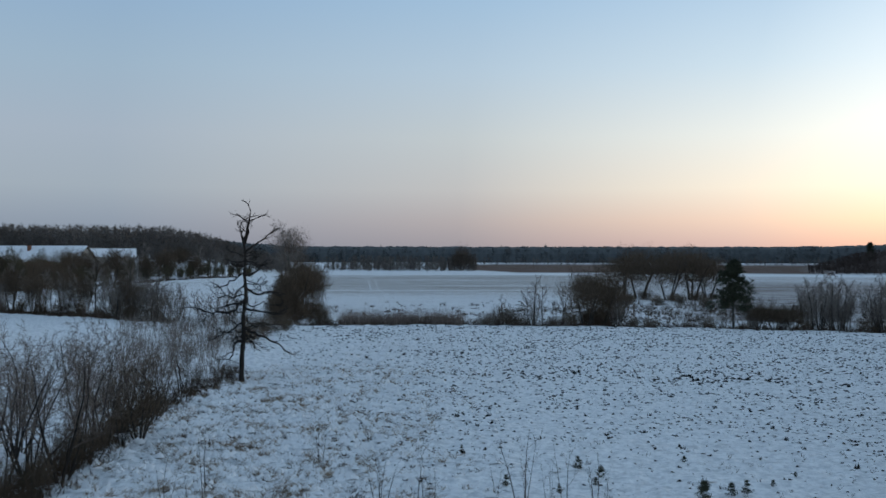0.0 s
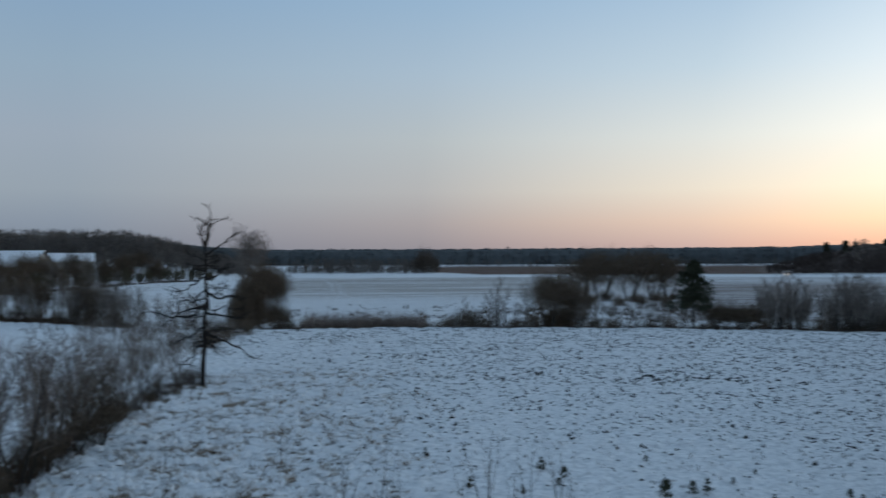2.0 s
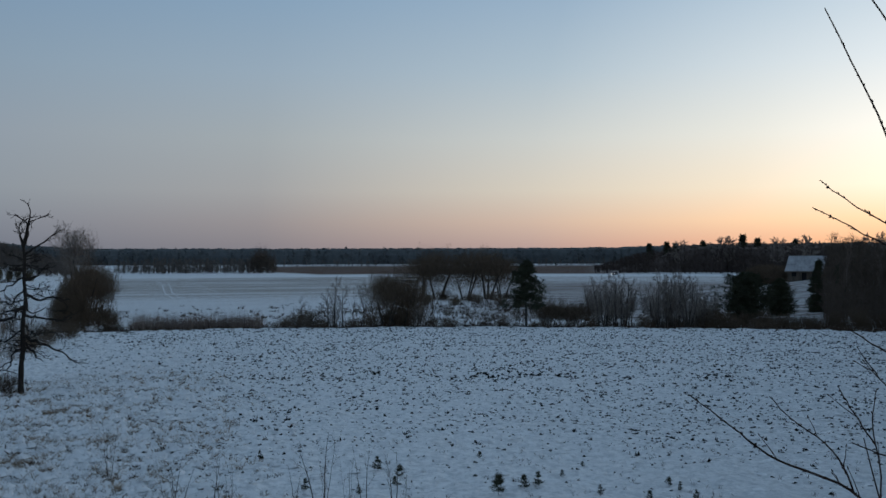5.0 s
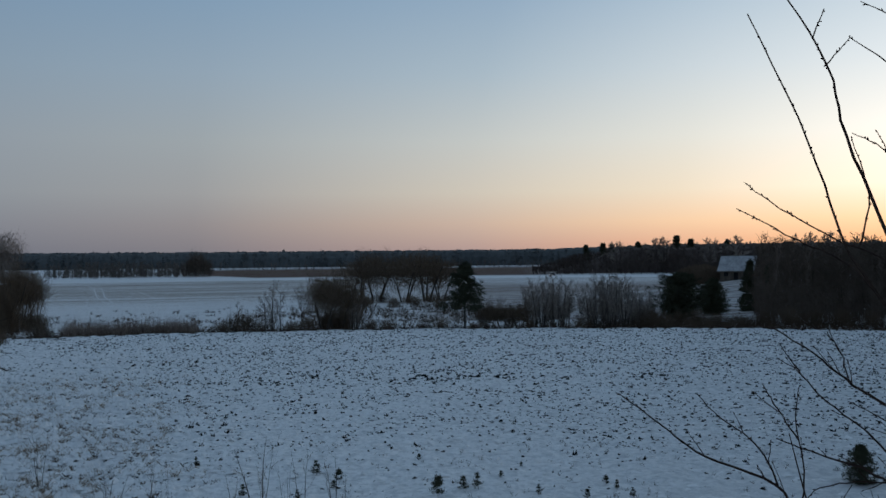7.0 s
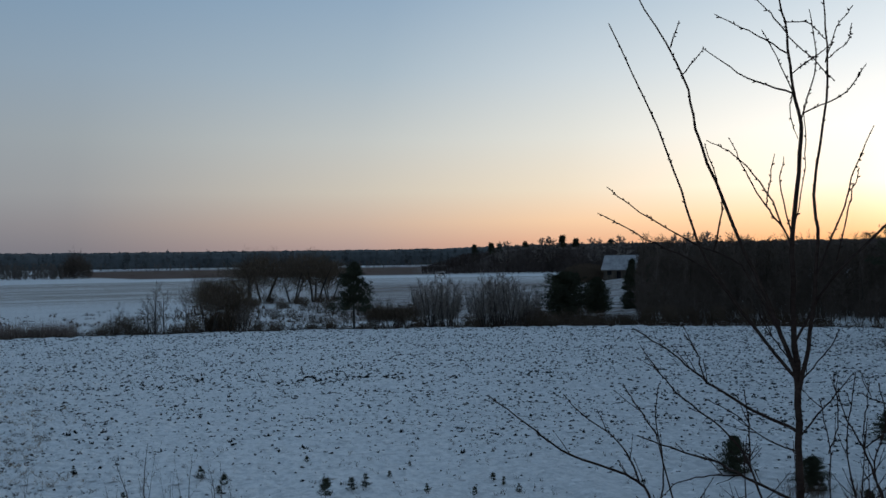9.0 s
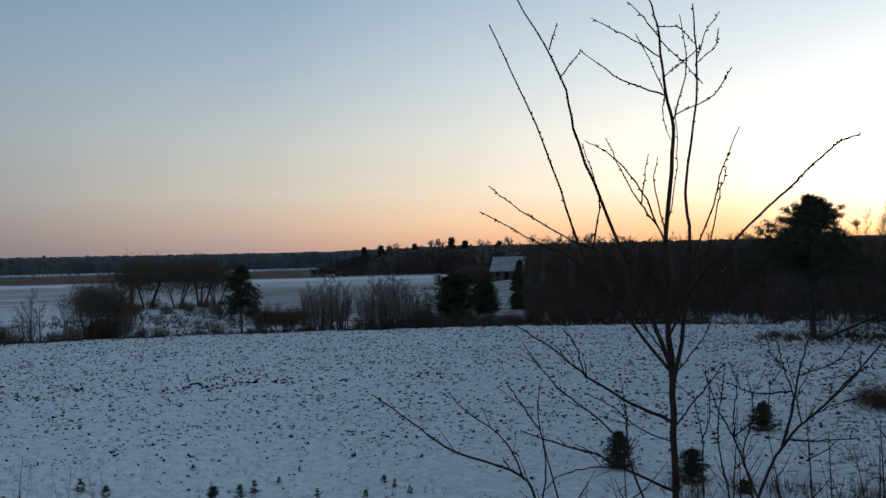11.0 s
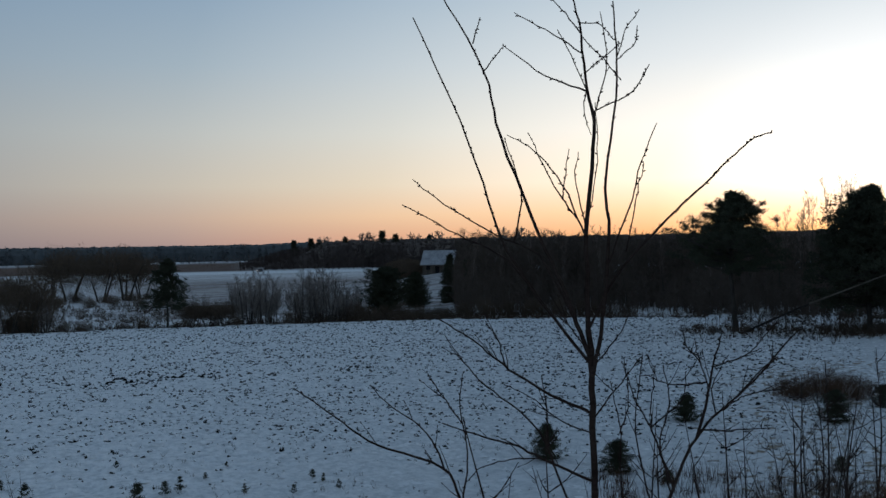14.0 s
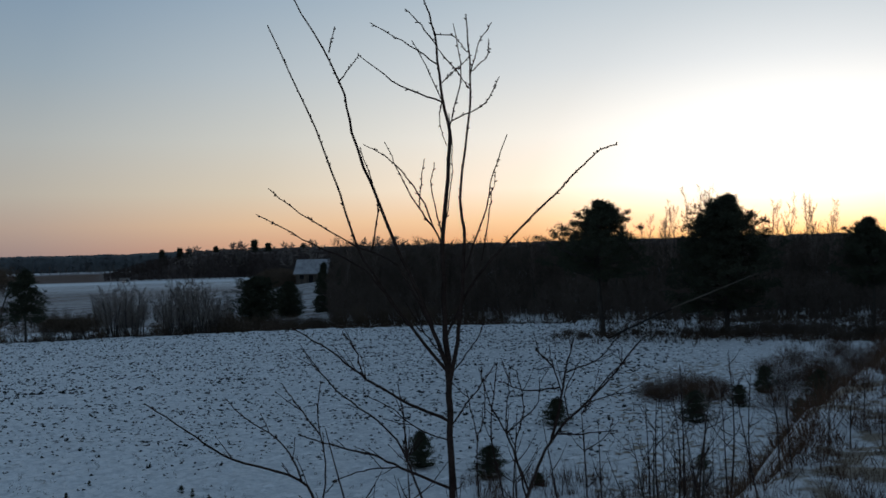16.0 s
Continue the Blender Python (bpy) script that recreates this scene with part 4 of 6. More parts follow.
for i in range(34):
    edge_sapling.put(spot(49.6 + i * 0.55 + rng.uniform(-0.3, 0.3), rng.uniform(92, 108)), rng.uniform(0.5, 0.95), rng.uniform(0, 360))
for az, d, h in ((53.9, 132, 11.3), (54.2, 143, 12.8), (54.7, 154, 13.9), (55.0, 139, 13.9), (55.3, 150, 15.0), (55.6, 135, 13.3), (56.3, 146, 15.0), (56.7, 157, 17.6), (57.0, 142, 16.4), (57.2, 153, 16.1),
                 (57.9, 138, 16.3), (58.1, 149, 16.7), (61.0, 134, 13.7), (61.3, 145, 14.0), (61.6, 156, 15.3), (61.9, 141, 12.9), (62.8, 152, 15.2), (63.5, 137, 13.6), (63.7, 148, 14.7), (64.0, 133, 13.8), (64.2, 144, 12.8)):
    glow_birch.put(spot(az, d), h / 15.0, rng.uniform(0, 360))
wood_tree = Kind("wood trees", *[tree_builder(180 + i, 10.5, 0.017, "bare dark tree in the edge of the wood", limbs=14, base=0.2, lift=0.08, trunk_r=0.012, trunk_mat=M_SHADEWOOD, twig_mat=M_SHADEWOOD) for i in range(4)])
for i in range(52):
    az = 35.8 + i * 0.68 + rng.uniform(-0.3, 0.3)
    wood_tree.put(spot(az, rng.uniform(130, 146)), rng.uniform(0.74, 0.97), rng.uniform(0, 360))
for i in range(9):
    glow_birch.put(spot(36 + i * 2.0 + rng.uniform(-0.6, 0.6), rng.uniform(128, 136)), rng.uniform(0.6, 0.7), rng.uniform(0, 360), label="pale-stemmed bare birch in the wood's edge")
dark_bush = Kind("dark bushes", *[haze_builder(85 + i, 1.6, 3.2, 8, 1300, 0.5, 0.024, "low dark brush at the foot of the pines", name="brush", mat=M_SHADEWOOD, low=-0.4, lumps=0.5, stem_r=0.006) for i in range(2)])
for az, d, h in ((49.5, 97, 1.3), (50.4, 93, 1.0), (52.2, 95, 1.2), (53.4, 98, 1.2), (54.8, 96, 1.0), (56.3, 97, 1.2), (57.5, 93, 0.8), (59.2, 94, 1.1), (60.6, 96, 1.2), (62.0, 97, 1.2), (63.4, 95, 1.2), (64.6, 92, 1.1), (66.0, 94, 1.2), (67.5, 95, 1.2)):
    dark_bush.put(spot(az, d), h * (0.34 + 0.42 * ease(az, 55, 60)), rng.uniform(0, 360), wide=1.3)

for i in range(30):
    az = 49.5 + i * 0.75 + rng.uniform(-0.3, 0.3)
    if not (52.2 < az < 53.6 or 56.0 < az < 56.8 or 60.6 < az < 62.2):
        dark_bush.put(spot(az, rng.uniform(112, 123)), rng.uniform(0.4, 0.8), rng.uniform(0, 360), wide=1.5)

# ---- woods too far or too thick to count ----


def wood(name, seed, plan, label, mat, detail, fir=0.3, width=0.16, fat=0.0):
    """Many rough trees in one mesh. plan(rng) gives bearing, distance and height; fat is the size of the clumps that fill a far crown."""
    rng = random.Random(seed)
    shape = Shape()
    for az, d, h in plan(rng):
        p = spot(az, d)
        if rng.random() < fir:
            k = detail
            for i in range(k):
                u = i / k
                for _ in range(4):
                    a = rng.uniform(0, 6.28)
                    c = p + Vector((0, 0, h * (0.1 + 0.86 * u)))
                    tip = c + Vector((math.cos(a), math.sin(a), -0.15)) * (h * 0.2 * (1.05 - u))
                    shape.blade(c + Vector((0, 0, h * 0.02)), tip, h * (0.14 + fat) * (1.1 - u), rng)
            shape.blade(p, p + Vector((0, 0, h)), h * 0.05, rng)
        else:
            lean = Vector((rng.gauss(0, 0.03), rng.gauss(0, 0.03), 1)) * h
            shape.blade(p, p + lean, h * 0.03 + 0.05, rng)
            for i in range(detail):
                u = rng.uniform(0.04, 0.95)
                a = rng.uniform(0, 6.28)
                c = p + lean * u
                tip = c + Vector((math.cos(a), math.sin(a), rng.uniform(0.5, 1.5))) * (h * 0.22 * (1.15 - u))
                shape.blade(c, tip, width * 1.3 + fat * h, rng)
                for _ in range(3):
                    q = c.lerp(tip, rng.uniform(0.3, 1))
                    e = q + Vector((rng.gauss(0, 1), rng.gauss(0, 1), rng.gauss(0.6, 0.8))) * (h * 0.06)
                    shape.blade(q, e, width, rng)
    ob = new(name, shape.mesh(name, mat))
    return tagged(ob, label, "woodland", kind="stuff")


def canopy(name, seed, rows, label, mat):
    """The closed, lumpy top of a far forest. Each row is first and last bearing, distance, height; a strip with a front and a rounded top."""
    shape = Shape()
    for a0, a1, d, h in rows:
        n = int((a1 - a0) / 0.06)
        base = len(shape.v)
        for i in range(n + 1):
            az = a0 + (a1 - a0) * i / n
            bump = 1 + 0.05 * noise.noise((az * 0.9, d, seed)) + 0.06 * noise.noise((az * 3.0, d, seed)) + 0.05 * noise.noise((az * 11.0, d, seed))
            edge = 0.2 + 0.8 * ease(az - a0, 0, 4.5)
            for back, up in ((0, -0.1), (4, 0.6), (10, 0.92), (30, 1.0), (60, 0.9)):
                p = spot(az, d + back + 2 * noise.noise((az * 5, up, seed)))
                shape.v.append(p + Vector((0, 0, h * up * bump * edge)))
        for i in range(n):
            for k in range(4):
                q = base + i * 5 + k
                shape.f.append((q, q + 5, q + 6, q + 1))
    return tagged(new(name, shape.mesh(name, mat)), label, "woodland", kind="stuff")


def plan_right(rng):
    for _ in range(1400):
        az = rng.uniform(35.6, 80)
        yield az, rng.uniform(136, 230), rng.uniform(9.1, 10.7)


def plan_left(rng):
    for _ in range(2300):
        az = rng.uniform(-34, -7)
        fall = ease(-az, 7, 15)
        yield az, rng.uniform(430, 560), rng.uniform(9.5, 13) * (0.7 + 0.42 * fall)


def plan_far(rng):
    for _ in range(2600):
        yield rng.uniform(-30, 44), rng.uniform(1150, 1400), rng.uniform(17.5, 20.0) * (1.14 if rng.random() < 0.012 else 1)


def plan_hill(rng):
    for _ in range(1500):
        az = rng.uniform(22.8, 46)
        yield az, rng.uniform(500, 800), rng.uniform(12.0, 15.0) * (0.25 + 0.57 * ease(az, 22.5, 26.0) + 0.18 * ease(az, 25, 30))


def plan_copses(rng):
    for _ in range(380):
        yield rng.choice((-3.6, -2.4, -1.2, 0.1, 1.3, 2.2)) + rng.gauss(0, 0.8), rng.uniform(560, 640), rng.uniform(5, 9.5)
    for _ in range(220):
        yield rng.uniform(4, 26), rng.uniform(960, 1050), rng.uniform(4, 9)


def plan_thicket(rng):
    for _ in range(2600):
        az = rng.uniform(35.4, 78)
        yield az, rng.uniform(124, 156) - 6 * ease(az, 47, 50) * (1 + 1.6 * noise.noise((az * 0.8, 1, 1))), rng.uniform(2.0, 5.5)


wood("wood", 1, plan_right, "dark bare mixed wood closing the field", M_SHADEWOOD, 24, 0.04, 0.10)
wood("undergrowth", 6, plan_thicket, "dark bare undergrowth inside the wood", M_SHADEWOOD, 14, 0.0, 0.08)
wood("hill_wood", 2, plan_left, "bare grey-brown wood on the low hill behind the farm", M_HAZYWOOD, 18, 0.015, 0.22, 0.008)
wood("far_forest", 3, plan_far, "blue-dark forest along the horizon, haze in its colour", M_HAZYFIR, 6, 0.3, 1.2, 0.2)
canopy("forest_canopy", 3, ((-40, 27, 1180, 18.0), (-40, 27, 1300, 19.6)), "dense top of the forest along the horizon", M_HAZYFIR)
canopy("hill_canopy", 5, ((24.3, 76, 560, 14.4), (23.7, 76, 660, 15.4)), "dense brown top of the wood on the low rise", M_RISEWOOD)
wood("hill_forest", 4, plan_hill, "dark spruce and birch forest on a low rise", M_RISEWOOD, 10, 0.03, 0.32, 0.03)
wood("copse", 5, plan_copses, "thin rows of bare trees between distant fields", M_HAZYWOOD, 11, 0.02, 0.3, 0.01)

def leaning_trunk():
    """A stem fallen slantwise across the front of the wood, darker at its lower end."""
    ob = thing("leaning_trunk", "grey-brown dead stem fallen slantwise against the wood", "fallen tree")
    line = [spot(51.7, 92.5, 0.1)]
    for az, d, z in ((54.9, 91, 2.44), (57.5, 89, 4.23), (60.3, 87, 6.05)):
        line.append(spot(az, d))
        line[-1].z = z
    line = curve_points(line, 5)
    n = len(line) - 1
    foot, stem = Shape(), Shape()
    foot.tube(line[:7], [0.10 - 0.0025 * k for k in range(7)], 7)
    part("foot", foot, M_DEAD, ob, smooth=True, label="darker lower end of the stem")
    stem.tube(line[6:], [0.086 - 0.045 * k / (n - 6) for k in range(n - 5)], 7)
    part("stem", stem, M_PALEWOOD, ob, smooth=True)
    return ob


leaning_trunk()

grove_tree = Kind("grove trees", *[haze_builder(195 + i, 14.0, 11.0, 6, 1500, 1.6, 0.15, "dark rounded bare tree in a grove between the fields", name="bare_tree", category="tree", low=-0.1, lumps=0.8, mat=M_SHADEWOOD) for i in range(2)])
for az, d, h in ((2.5, 575, 0.62), (2.85, 570, 0.85), (3.2, 575, 1.1), (3.55, 568, 0.95), (3.85, 572, 0.7), (3.1, 585, 1.0)):
    grove_tree.put(spot(az, d), h, az * 90)

far_spruce = Kind("far spruces", conifer_builder(190, 14, 3.2, 0.05, spire, "spruce standing above the distant forest", name="spruce_tree", whorls=14, per=6, clumps=4, tuft=1.2, count=8, width=0.5, droop=0.3))
for az, d, h in ((31.15, 640, 1.52), (31.95, 640, 1.36), (26.0, 640, 1.2), (27.0, 640, 1.26), (27.5, 645, 1.2), (29.0, 640, 1.27), (34.0, 640, 1.3)):
    far_spruce.put(spot(az, d), h, az * 40)
far_birch = Kind("far birches", tree_builder(191, 14, 0.09, "bare rounded tree on the distant forest's edge", limbs=16, base=0.3, spread=1.1))
for az, d, h in ((30.0, 550, 1.3), (30.4, 550, 1.34), (27.8, 550, 1.2), (33.0, 550, 1.28), (38.2, 200, 0.8), (39.4, 205, 0.82), (41.2, 200, 0.8), (34.5, 400, 1.12)):
    far_birch.put(spot(az, d), h, az * 37)

for az, d, h in ((31.9, 262, 1.0), (32.3, 258, 1.05), (32.7, 252, 0.95), (33.0, 246, 0.8), (33.3, 236, 0.5), (35.5, 212, 0.6), (35.9, 208, 0.7)):
    round_bush.put(spot(az, d), h, az * 70, wide=1.3, label="dark bare bush before the house wall")

# ---- buildings ----


def gable_house(name, label, at, turn, length, depth, eave, ridge, wall_mat, openings, chimney=None, snow=None):
    """A building with a snow-covered gable roof: walls, two roof slopes with thickness, doors and windows let into the long front."""
    ob = thing(name, label, "building")
    for side in (-1, 1):
        w = Shape()
        y = side * depth / 2
        w.box((-length / 2, min(y, y - side * 0.3), -1.0), (length / 2, max(y, y - side * 0.3), eave))
        part("wall", w, wall_mat, ob)
        g = Shape()
        x = side * length / 2
        k = len(g.v)
        for xx in (x, x - side * 0.3):
            g.v += [Vector((xx, -depth / 2 + 0.3, -1)), Vector((xx, depth / 2 - 0.3, -1)), Vector((xx, depth / 2 - 0.3, eave)), Vector((xx, 0, ridge - 0.15)), Vector((xx, -depth / 2 + 0.3, eave))]
        g.f += [(0, 1, 2, 3, 4), (9, 8, 7, 6, 5)] + [(i, (i + 1) % 5, 5 + (i + 1) % 5, 5 + i) for i in range(5)]
        part("gable_wall", g, wall_mat, ob)
        for thick, over, mat, nm in ((0.14, 0.55, M_TIMBER, "roof"), (0.12, 0.50, snow or M_SNOWROOF, "snow_cover")):
            r = Shape()
            lift = 0.02 if nm == "roof" else 0.165
            slope = (ridge - eave) / (depth / 2)
            y1 = side * (depth / 2 + over)
            z1 = eave - slope * over
            for xx in (-length / 2 - over, length / 2 + over):
                r.v += [Vector((xx, 0, ridge + lift)), Vector((xx, y1, z1 + lift)), Vector((xx, y1, z1 + lift + thick)), Vector((xx, 0, ridge + lift + thick))]
            r.f += [(0, 1, 2, 3), (7, 6, 5, 4)] + [(i, (i + 1) % 4, 4 + (i + 1) % 4, 4 + i) for i in range(4)]
            part(nm, r, mat, ob, "snow lying on the roof" if nm == "snow_cover" else "")
    for nm, x, w, z0, z1 in openings:
        o = Shape()
        o.box((x - w / 2, -depth / 2 - 0.04, z0), (x + w / 2, -depth / 2 + 0.05, z1))
        piece = part(nm, o, M_DARK, ob)
        fr = Shape()
        for a, b in (((x - w / 2 - 0.1, z0), (x - w / 2, z1)), ((x + w / 2, z0), (x + w / 2 + 0.1, z1)), ((x - w / 2 - 0.1, z1), (x + w / 2 + 0.1, z1 + 0.1))):
            fr.box((a[0], -depth / 2 - 0.08, a[1]), (b[0], -depth / 2 + 0.03, b[1]))
        part("frame", fr, M_TIMBER, piece)
    if chimney:
        c = Shape()
        c.box((chimney - 0.45, -2.4, ridge - 2.6), (chimney + 0.45, -1.5, ridge + 0.15))
        c.box((chimney - 0.55, -2.5, ridge + 0.15), (chimney + 0.55, -1.4, ridge + 0.3))
        part("chimney", c, M_BRICK, ob, "brick chimney")
    ob.matrix_basis = Matrix.LocRotScale(at, Euler((0, 0, radians(turn))), None)
    return ob


row = [("window", -12 + i * 4.0, 1.2, 1.4, 2.4) for i in range(7)]
gable_house("barn", "long farm barn with a snow-white roof before the wood", spot(-21.2, 318), -9, 37, 13, 5.6, 10.0, M_WALL, row + [("door", 14.2, 2.6, 0.0, 2.8)], 1.5)
gable_house("farm_shed", "low farm shed with snow on its roof", spot(-16.85, 358), 17, 15, 9, 5.6, 8.2, M_WALL, row[2:5], None)
gable_house("barn", "long farm barn with snow on its roof, partly behind trees", spot(-25.5, 310), 12, 22, 12, 4.2, 7.8, M_WALL, row[1:6], None)
gable_house("house", "small timber house with a dim snowed roof beside the wood", spot(34.6, 232, 0.5), -48, 7.2, 6.4, 2.6, 5.5, M_TIMBER, [("window", -2.2, 1.0, 1.2, 2.4), ("window", 2.2, 1.0, 1.2, 2.4), ("door", 0, 1.0, 0, 2.0)], None, M_ROOFSHADE)

# ---- young birch close to the camera, on the bank ----
BIRCH = bearing(42.23) * 3.35


def sapling(name, label, foot, draw, seed, buds=True):
    """A young tree drawn as limbs in an upright plane across the view, each with some depth, on a stem that goes down to the ground."""
    rng = random.Random(seed)
    across, away = bearing(132.23), bearing(42.23)
    first = []
    lines = []
    ob = thing(name, label, "sapling")

    def fork(p):
        """The nearest place on the limbs so far, and how far away it is."""
        best, gap = p, 9.0
        for line in lines:
            for a, b in zip(line, line[1:]):
                t = max(0.0, min(1.0, (p - a).dot(b - a) / max(1e-9, (b - a).length_squared)))
                q = a.lerp(b, t)
                if (q - p).length < gap:
                    best, gap = q, (q - p).length
        return best, gap

    def twig(r0, r1, *ctrl):
        v0 = 0.0 if not first else rng.uniform(-0.02, 0.02)
        drift = 0.0 if not first else rng.uniform(-0.26, 0.10)
        if ctrl[-1][0] > 0.03 and ctrl[-1][1] > 0.1:
            drift -= 0.3
        n = len(ctrl) - 1
        pts = []
        for i, (u, w) in enumerate(ctrl):
            v = v0 + drift * i / n
            reach = 1 + v / 3.0
            pts.append(BIRCH + across * (u * reach) + away * v + Vector((0, 0, EYE_Z + w * reach)))
        if not first:
            slope = (pts[0] - pts[1]) / max(0.05, pts[1].z - pts[0].z)
            drop = pts[0].z - land(pts[0].x, pts[0].y) + 0.15
            pts = [pts[0] + slope * (drop * f) - Vector((0, 0, 0)) for f in (1.0, 0.66, 0.33)] + pts
        if first:
            q, gap = fork(pts[0])
            if gap < 0.07:
                shift = q - pts[0]
                pts = [v + shift * (1 - i / n) ** 3 if i else q for i, v in enumerate(pts)]
            q, gap = fork(pts[-1])
            if gap < 0.03:
                pts[-1] = q
        line = curve_points(pts, 5)
        for i in range(1, len(line) - 1):
            line[i] = line[i] + Vector((rng.gauss(0, 1), rng.gauss(0, 1), rng.gauss(0, 1))) * (0.0016 if n < 6 else 0.0007)
        lines.append(line)
        m = len(line) - 1
        limb = Shape()
        thin = 0.62 if first else 0.66
        limb.tube(line, [thin * (r0 + (r1 - r0) * i / m) for i in range(m + 1)], 7 if not first else 5)
        if buds and first:
            length = sum((line[i + 1] - line[i]).length for i in range(m))
            for k in range(int(length / 0.03)):
                i = rng.randint(1, m - 1) if m > 1 else 0
                d = (line[i + 1] - line[i]).normalized()
                side = d.cross(Vector((rng.gauss(0, 1), rng.gauss(0, 1), rng.gauss(0, 1)))).normalized()
                a = line[i].lerp(line[i + 1], rng.random())
                b = a + (d * 0.8 + side * 0.7) * rng.uniform(0.006, 0.012)
                limb.tube([a, a.lerp(b, 0.5), b], [0.0016, 0.0024, 0.0004], 4)
            if ctrl[-1][1] < -0.15:
                for k in range(int(length / 0.12)):
                    i = rng.randint(1, m - 1)
                    d = (line[i + 1] - line[i]).normalized()
                    side = d.cross(Vector((rng.gauss(0, 1), rng.gauss(0, 1), rng.gauss(0, 1)))).normalized()
                    a = line[i]
                    b = a + (d * 0.8 + side * 0.6 + Vector((0, 0, 0.25))).normalized() * rng.uniform(0.025, 0.10)
                    limb.tube([a, a.lerp(b, 0.5) + side * 0.003, b], [0.0016, 0.0013, 0.0007], 4)
                    limb.tube([b, b + (b - a).normalized() * 0.006, b + (b - a).normalized() * 0.011], [0.0011, 0.0021, 0.0004], 4)
        part("branch" if first else "stem", limb, M_BIRCH, ob, smooth=True)
        first.append(1)

    draw(twig)
    return ob


def draw_birch(twig):
    twig(0.0195, 0.0145, (0.01, -0.75), (0.01, -0.43), (-0.0, -0.25))
    twig(0.014, 0.003, (-0.0, -0.25), (-0.0, 0.06), (0.03, 0.36), (0.01, 0.49), (-0.01, 0.7), (-0.05, 0.84))
    twig(0.012, 0.003, (0.02, -0.41), (0.05, -0.22), (0.07, 0.05), (0.06, 0.22), (0.1, 0.52), (0.09, 0.76))
    twig(0.012, 0.003, (-0.01, -0.34), (-0.07, -0.15), (-0.15, 0.05), (-0.26, 0.35), (-0.31, 0.56), (-0.45, 0.83))
    twig(0.009, 0.003, (-0.02, -0.36), (-0.15, -0.17), (-0.27, 0.05), (-0.36, 0.34), (-0.53, 0.74))
    twig(0.007, 0.003, (0.03, -0.25), (0.11, -0.08), (0.21, 0.04), (0.28, 0.115), (0.37, 0.2), (0.41, 0.245), (0.455, 0.287), (0.5, 0.325), (0.55, 0.34))
    twig(0.006, 0.002, (-0.08, -0.21), (-0.24, -0.03), (-0.4, 0.05), (-0.58, 0.15))
    twig(0.006, 0.002, (-0.05, -0.22), (-0.15, -0.02), (-0.28, 0.05), (-0.47, 0.17), (-0.54, 0.23))
    twig(0.005, 0.002, (-0.22, 0.05), (-0.2, 0.18), (-0.25, 0.35))
    twig(0.005, 0.002, (0.0, 0.03), (-0.07, 0.2), (-0.16, 0.31), (-0.24, 0.36))
    twig(0.005, 0.002, (-0.08, 0.06), (-0.09, 0.15), (-0.13, 0.26), (-0.17, 0.36))
    twig(0.004, 0.002, (-0.09, 0.15), (-0.07, 0.2), (-0.05, 0.31))
    twig(0.004, 0.002, (-0.0, 0.06), (-0.03, 0.22), (-0.02, 0.3))
    twig(0.005, 0.002, (0.07, -0.04), (0.14, 0.15), (0.16, 0.25), (0.21, 0.38))
    twig(0.004, 0.002, (0.12, -0.01), (0.15, 0.15), (0.17, 0.26))
    twig(0.005, 0.002, (0.01, 0.48), (-0.12, 0.54), (-0.25, 0.64))
    twig(0.004, 0.002, (-0.31, 0.56), (-0.25, 0.64))
    twig(0.004, 0.002, (-0.34, 0.65), (-0.32, 0.73))
    twig(0.004, 0.002, (0.0, 0.6), (-0.11, 0.68), (-0.21, 0.74))
    twig(0.004, 0.002, (0.0, 0.67), (-0.06, 0.74), (-0.1, 0.78))
    twig(0.003, 0.002, (-0.01, 0.7), (0.05, 0.69), (0.09, 0.64))
    twig(0.003, 0.002, (0.0, 0.47), (-0.04, 0.6), (-0.08, 0.68))
    twig(0.003, 0.002, (0.0, 0.66), (0.1, 0.52))
    twig(0.003, 0.002, (0.02, 0.54), (0.1, 0.63))
    twig(0.004, 0.002, (0.03, 0.4), (0.07, 0.57), (0.05, 0.73))
    twig(0.003, 0.002, (0.1, 0.57), (0.13, 0.67), (0.17, 0.73))
    twig(0.003, 0.002, (0.1, 0.57), (0.15, 0.62), (0.16, 0.68))
    twig(0.004, 0.002, (0.1, 0.42), (0.15, 0.48), (0.19, 0.56))
    twig(0.003, 0.002, (0.0, 0.5), (0.0, 0.42), (0.02, 0.35))
    twig(0.003, 0.002, (0.03, 0.06), (0.04, 0.27), (0.03, 0.45))
    twig(0.009, 0.003, (0.0, -0.51), (-0.12, -0.45), (-0.25, -0.37), (-0.33, -0.3), (-0.47, -0.21))
    twig(0.004, 0.002, (-0.25, -0.36), (-0.28, -0.28), (-0.32, -0.22))
    twig(0.008, 0.003, (0.0, -0.72), (-0.13, -0.66), (-0.23, -0.61), (-0.34, -0.58), (-0.46, -0.54))
    twig(0.006, 0.002, (-0.07, -0.78), (-0.16, -0.56), (-0.3, -0.44), (-0.39, -0.35), (-0.45, -0.26))
    twig(0.008, 0.003, (-0.4, -0.8), (-0.46, -0.68), (-0.67, -0.61), (-0.78, -0.54), (-0.94, -0.43))
    twig(0.005, 0.002, (-0.36, -0.8), (-0.37, -0.63), (-0.4, -0.49), (-0.39, -0.38))
    twig(0.004, 0.002, (-0.38, -0.54), (-0.46, -0.45), (-0.51, -0.38))
    twig(0.005, 0.002, (-0.46, -0.68), (-0.51, -0.57), (-0.63, -0.48), (-0.69, -0.42))
    twig(0.004, 0.002, (0.0, -0.57), (-0.09, -0.53), (-0.18, -0.46), (-0.26, -0.42))
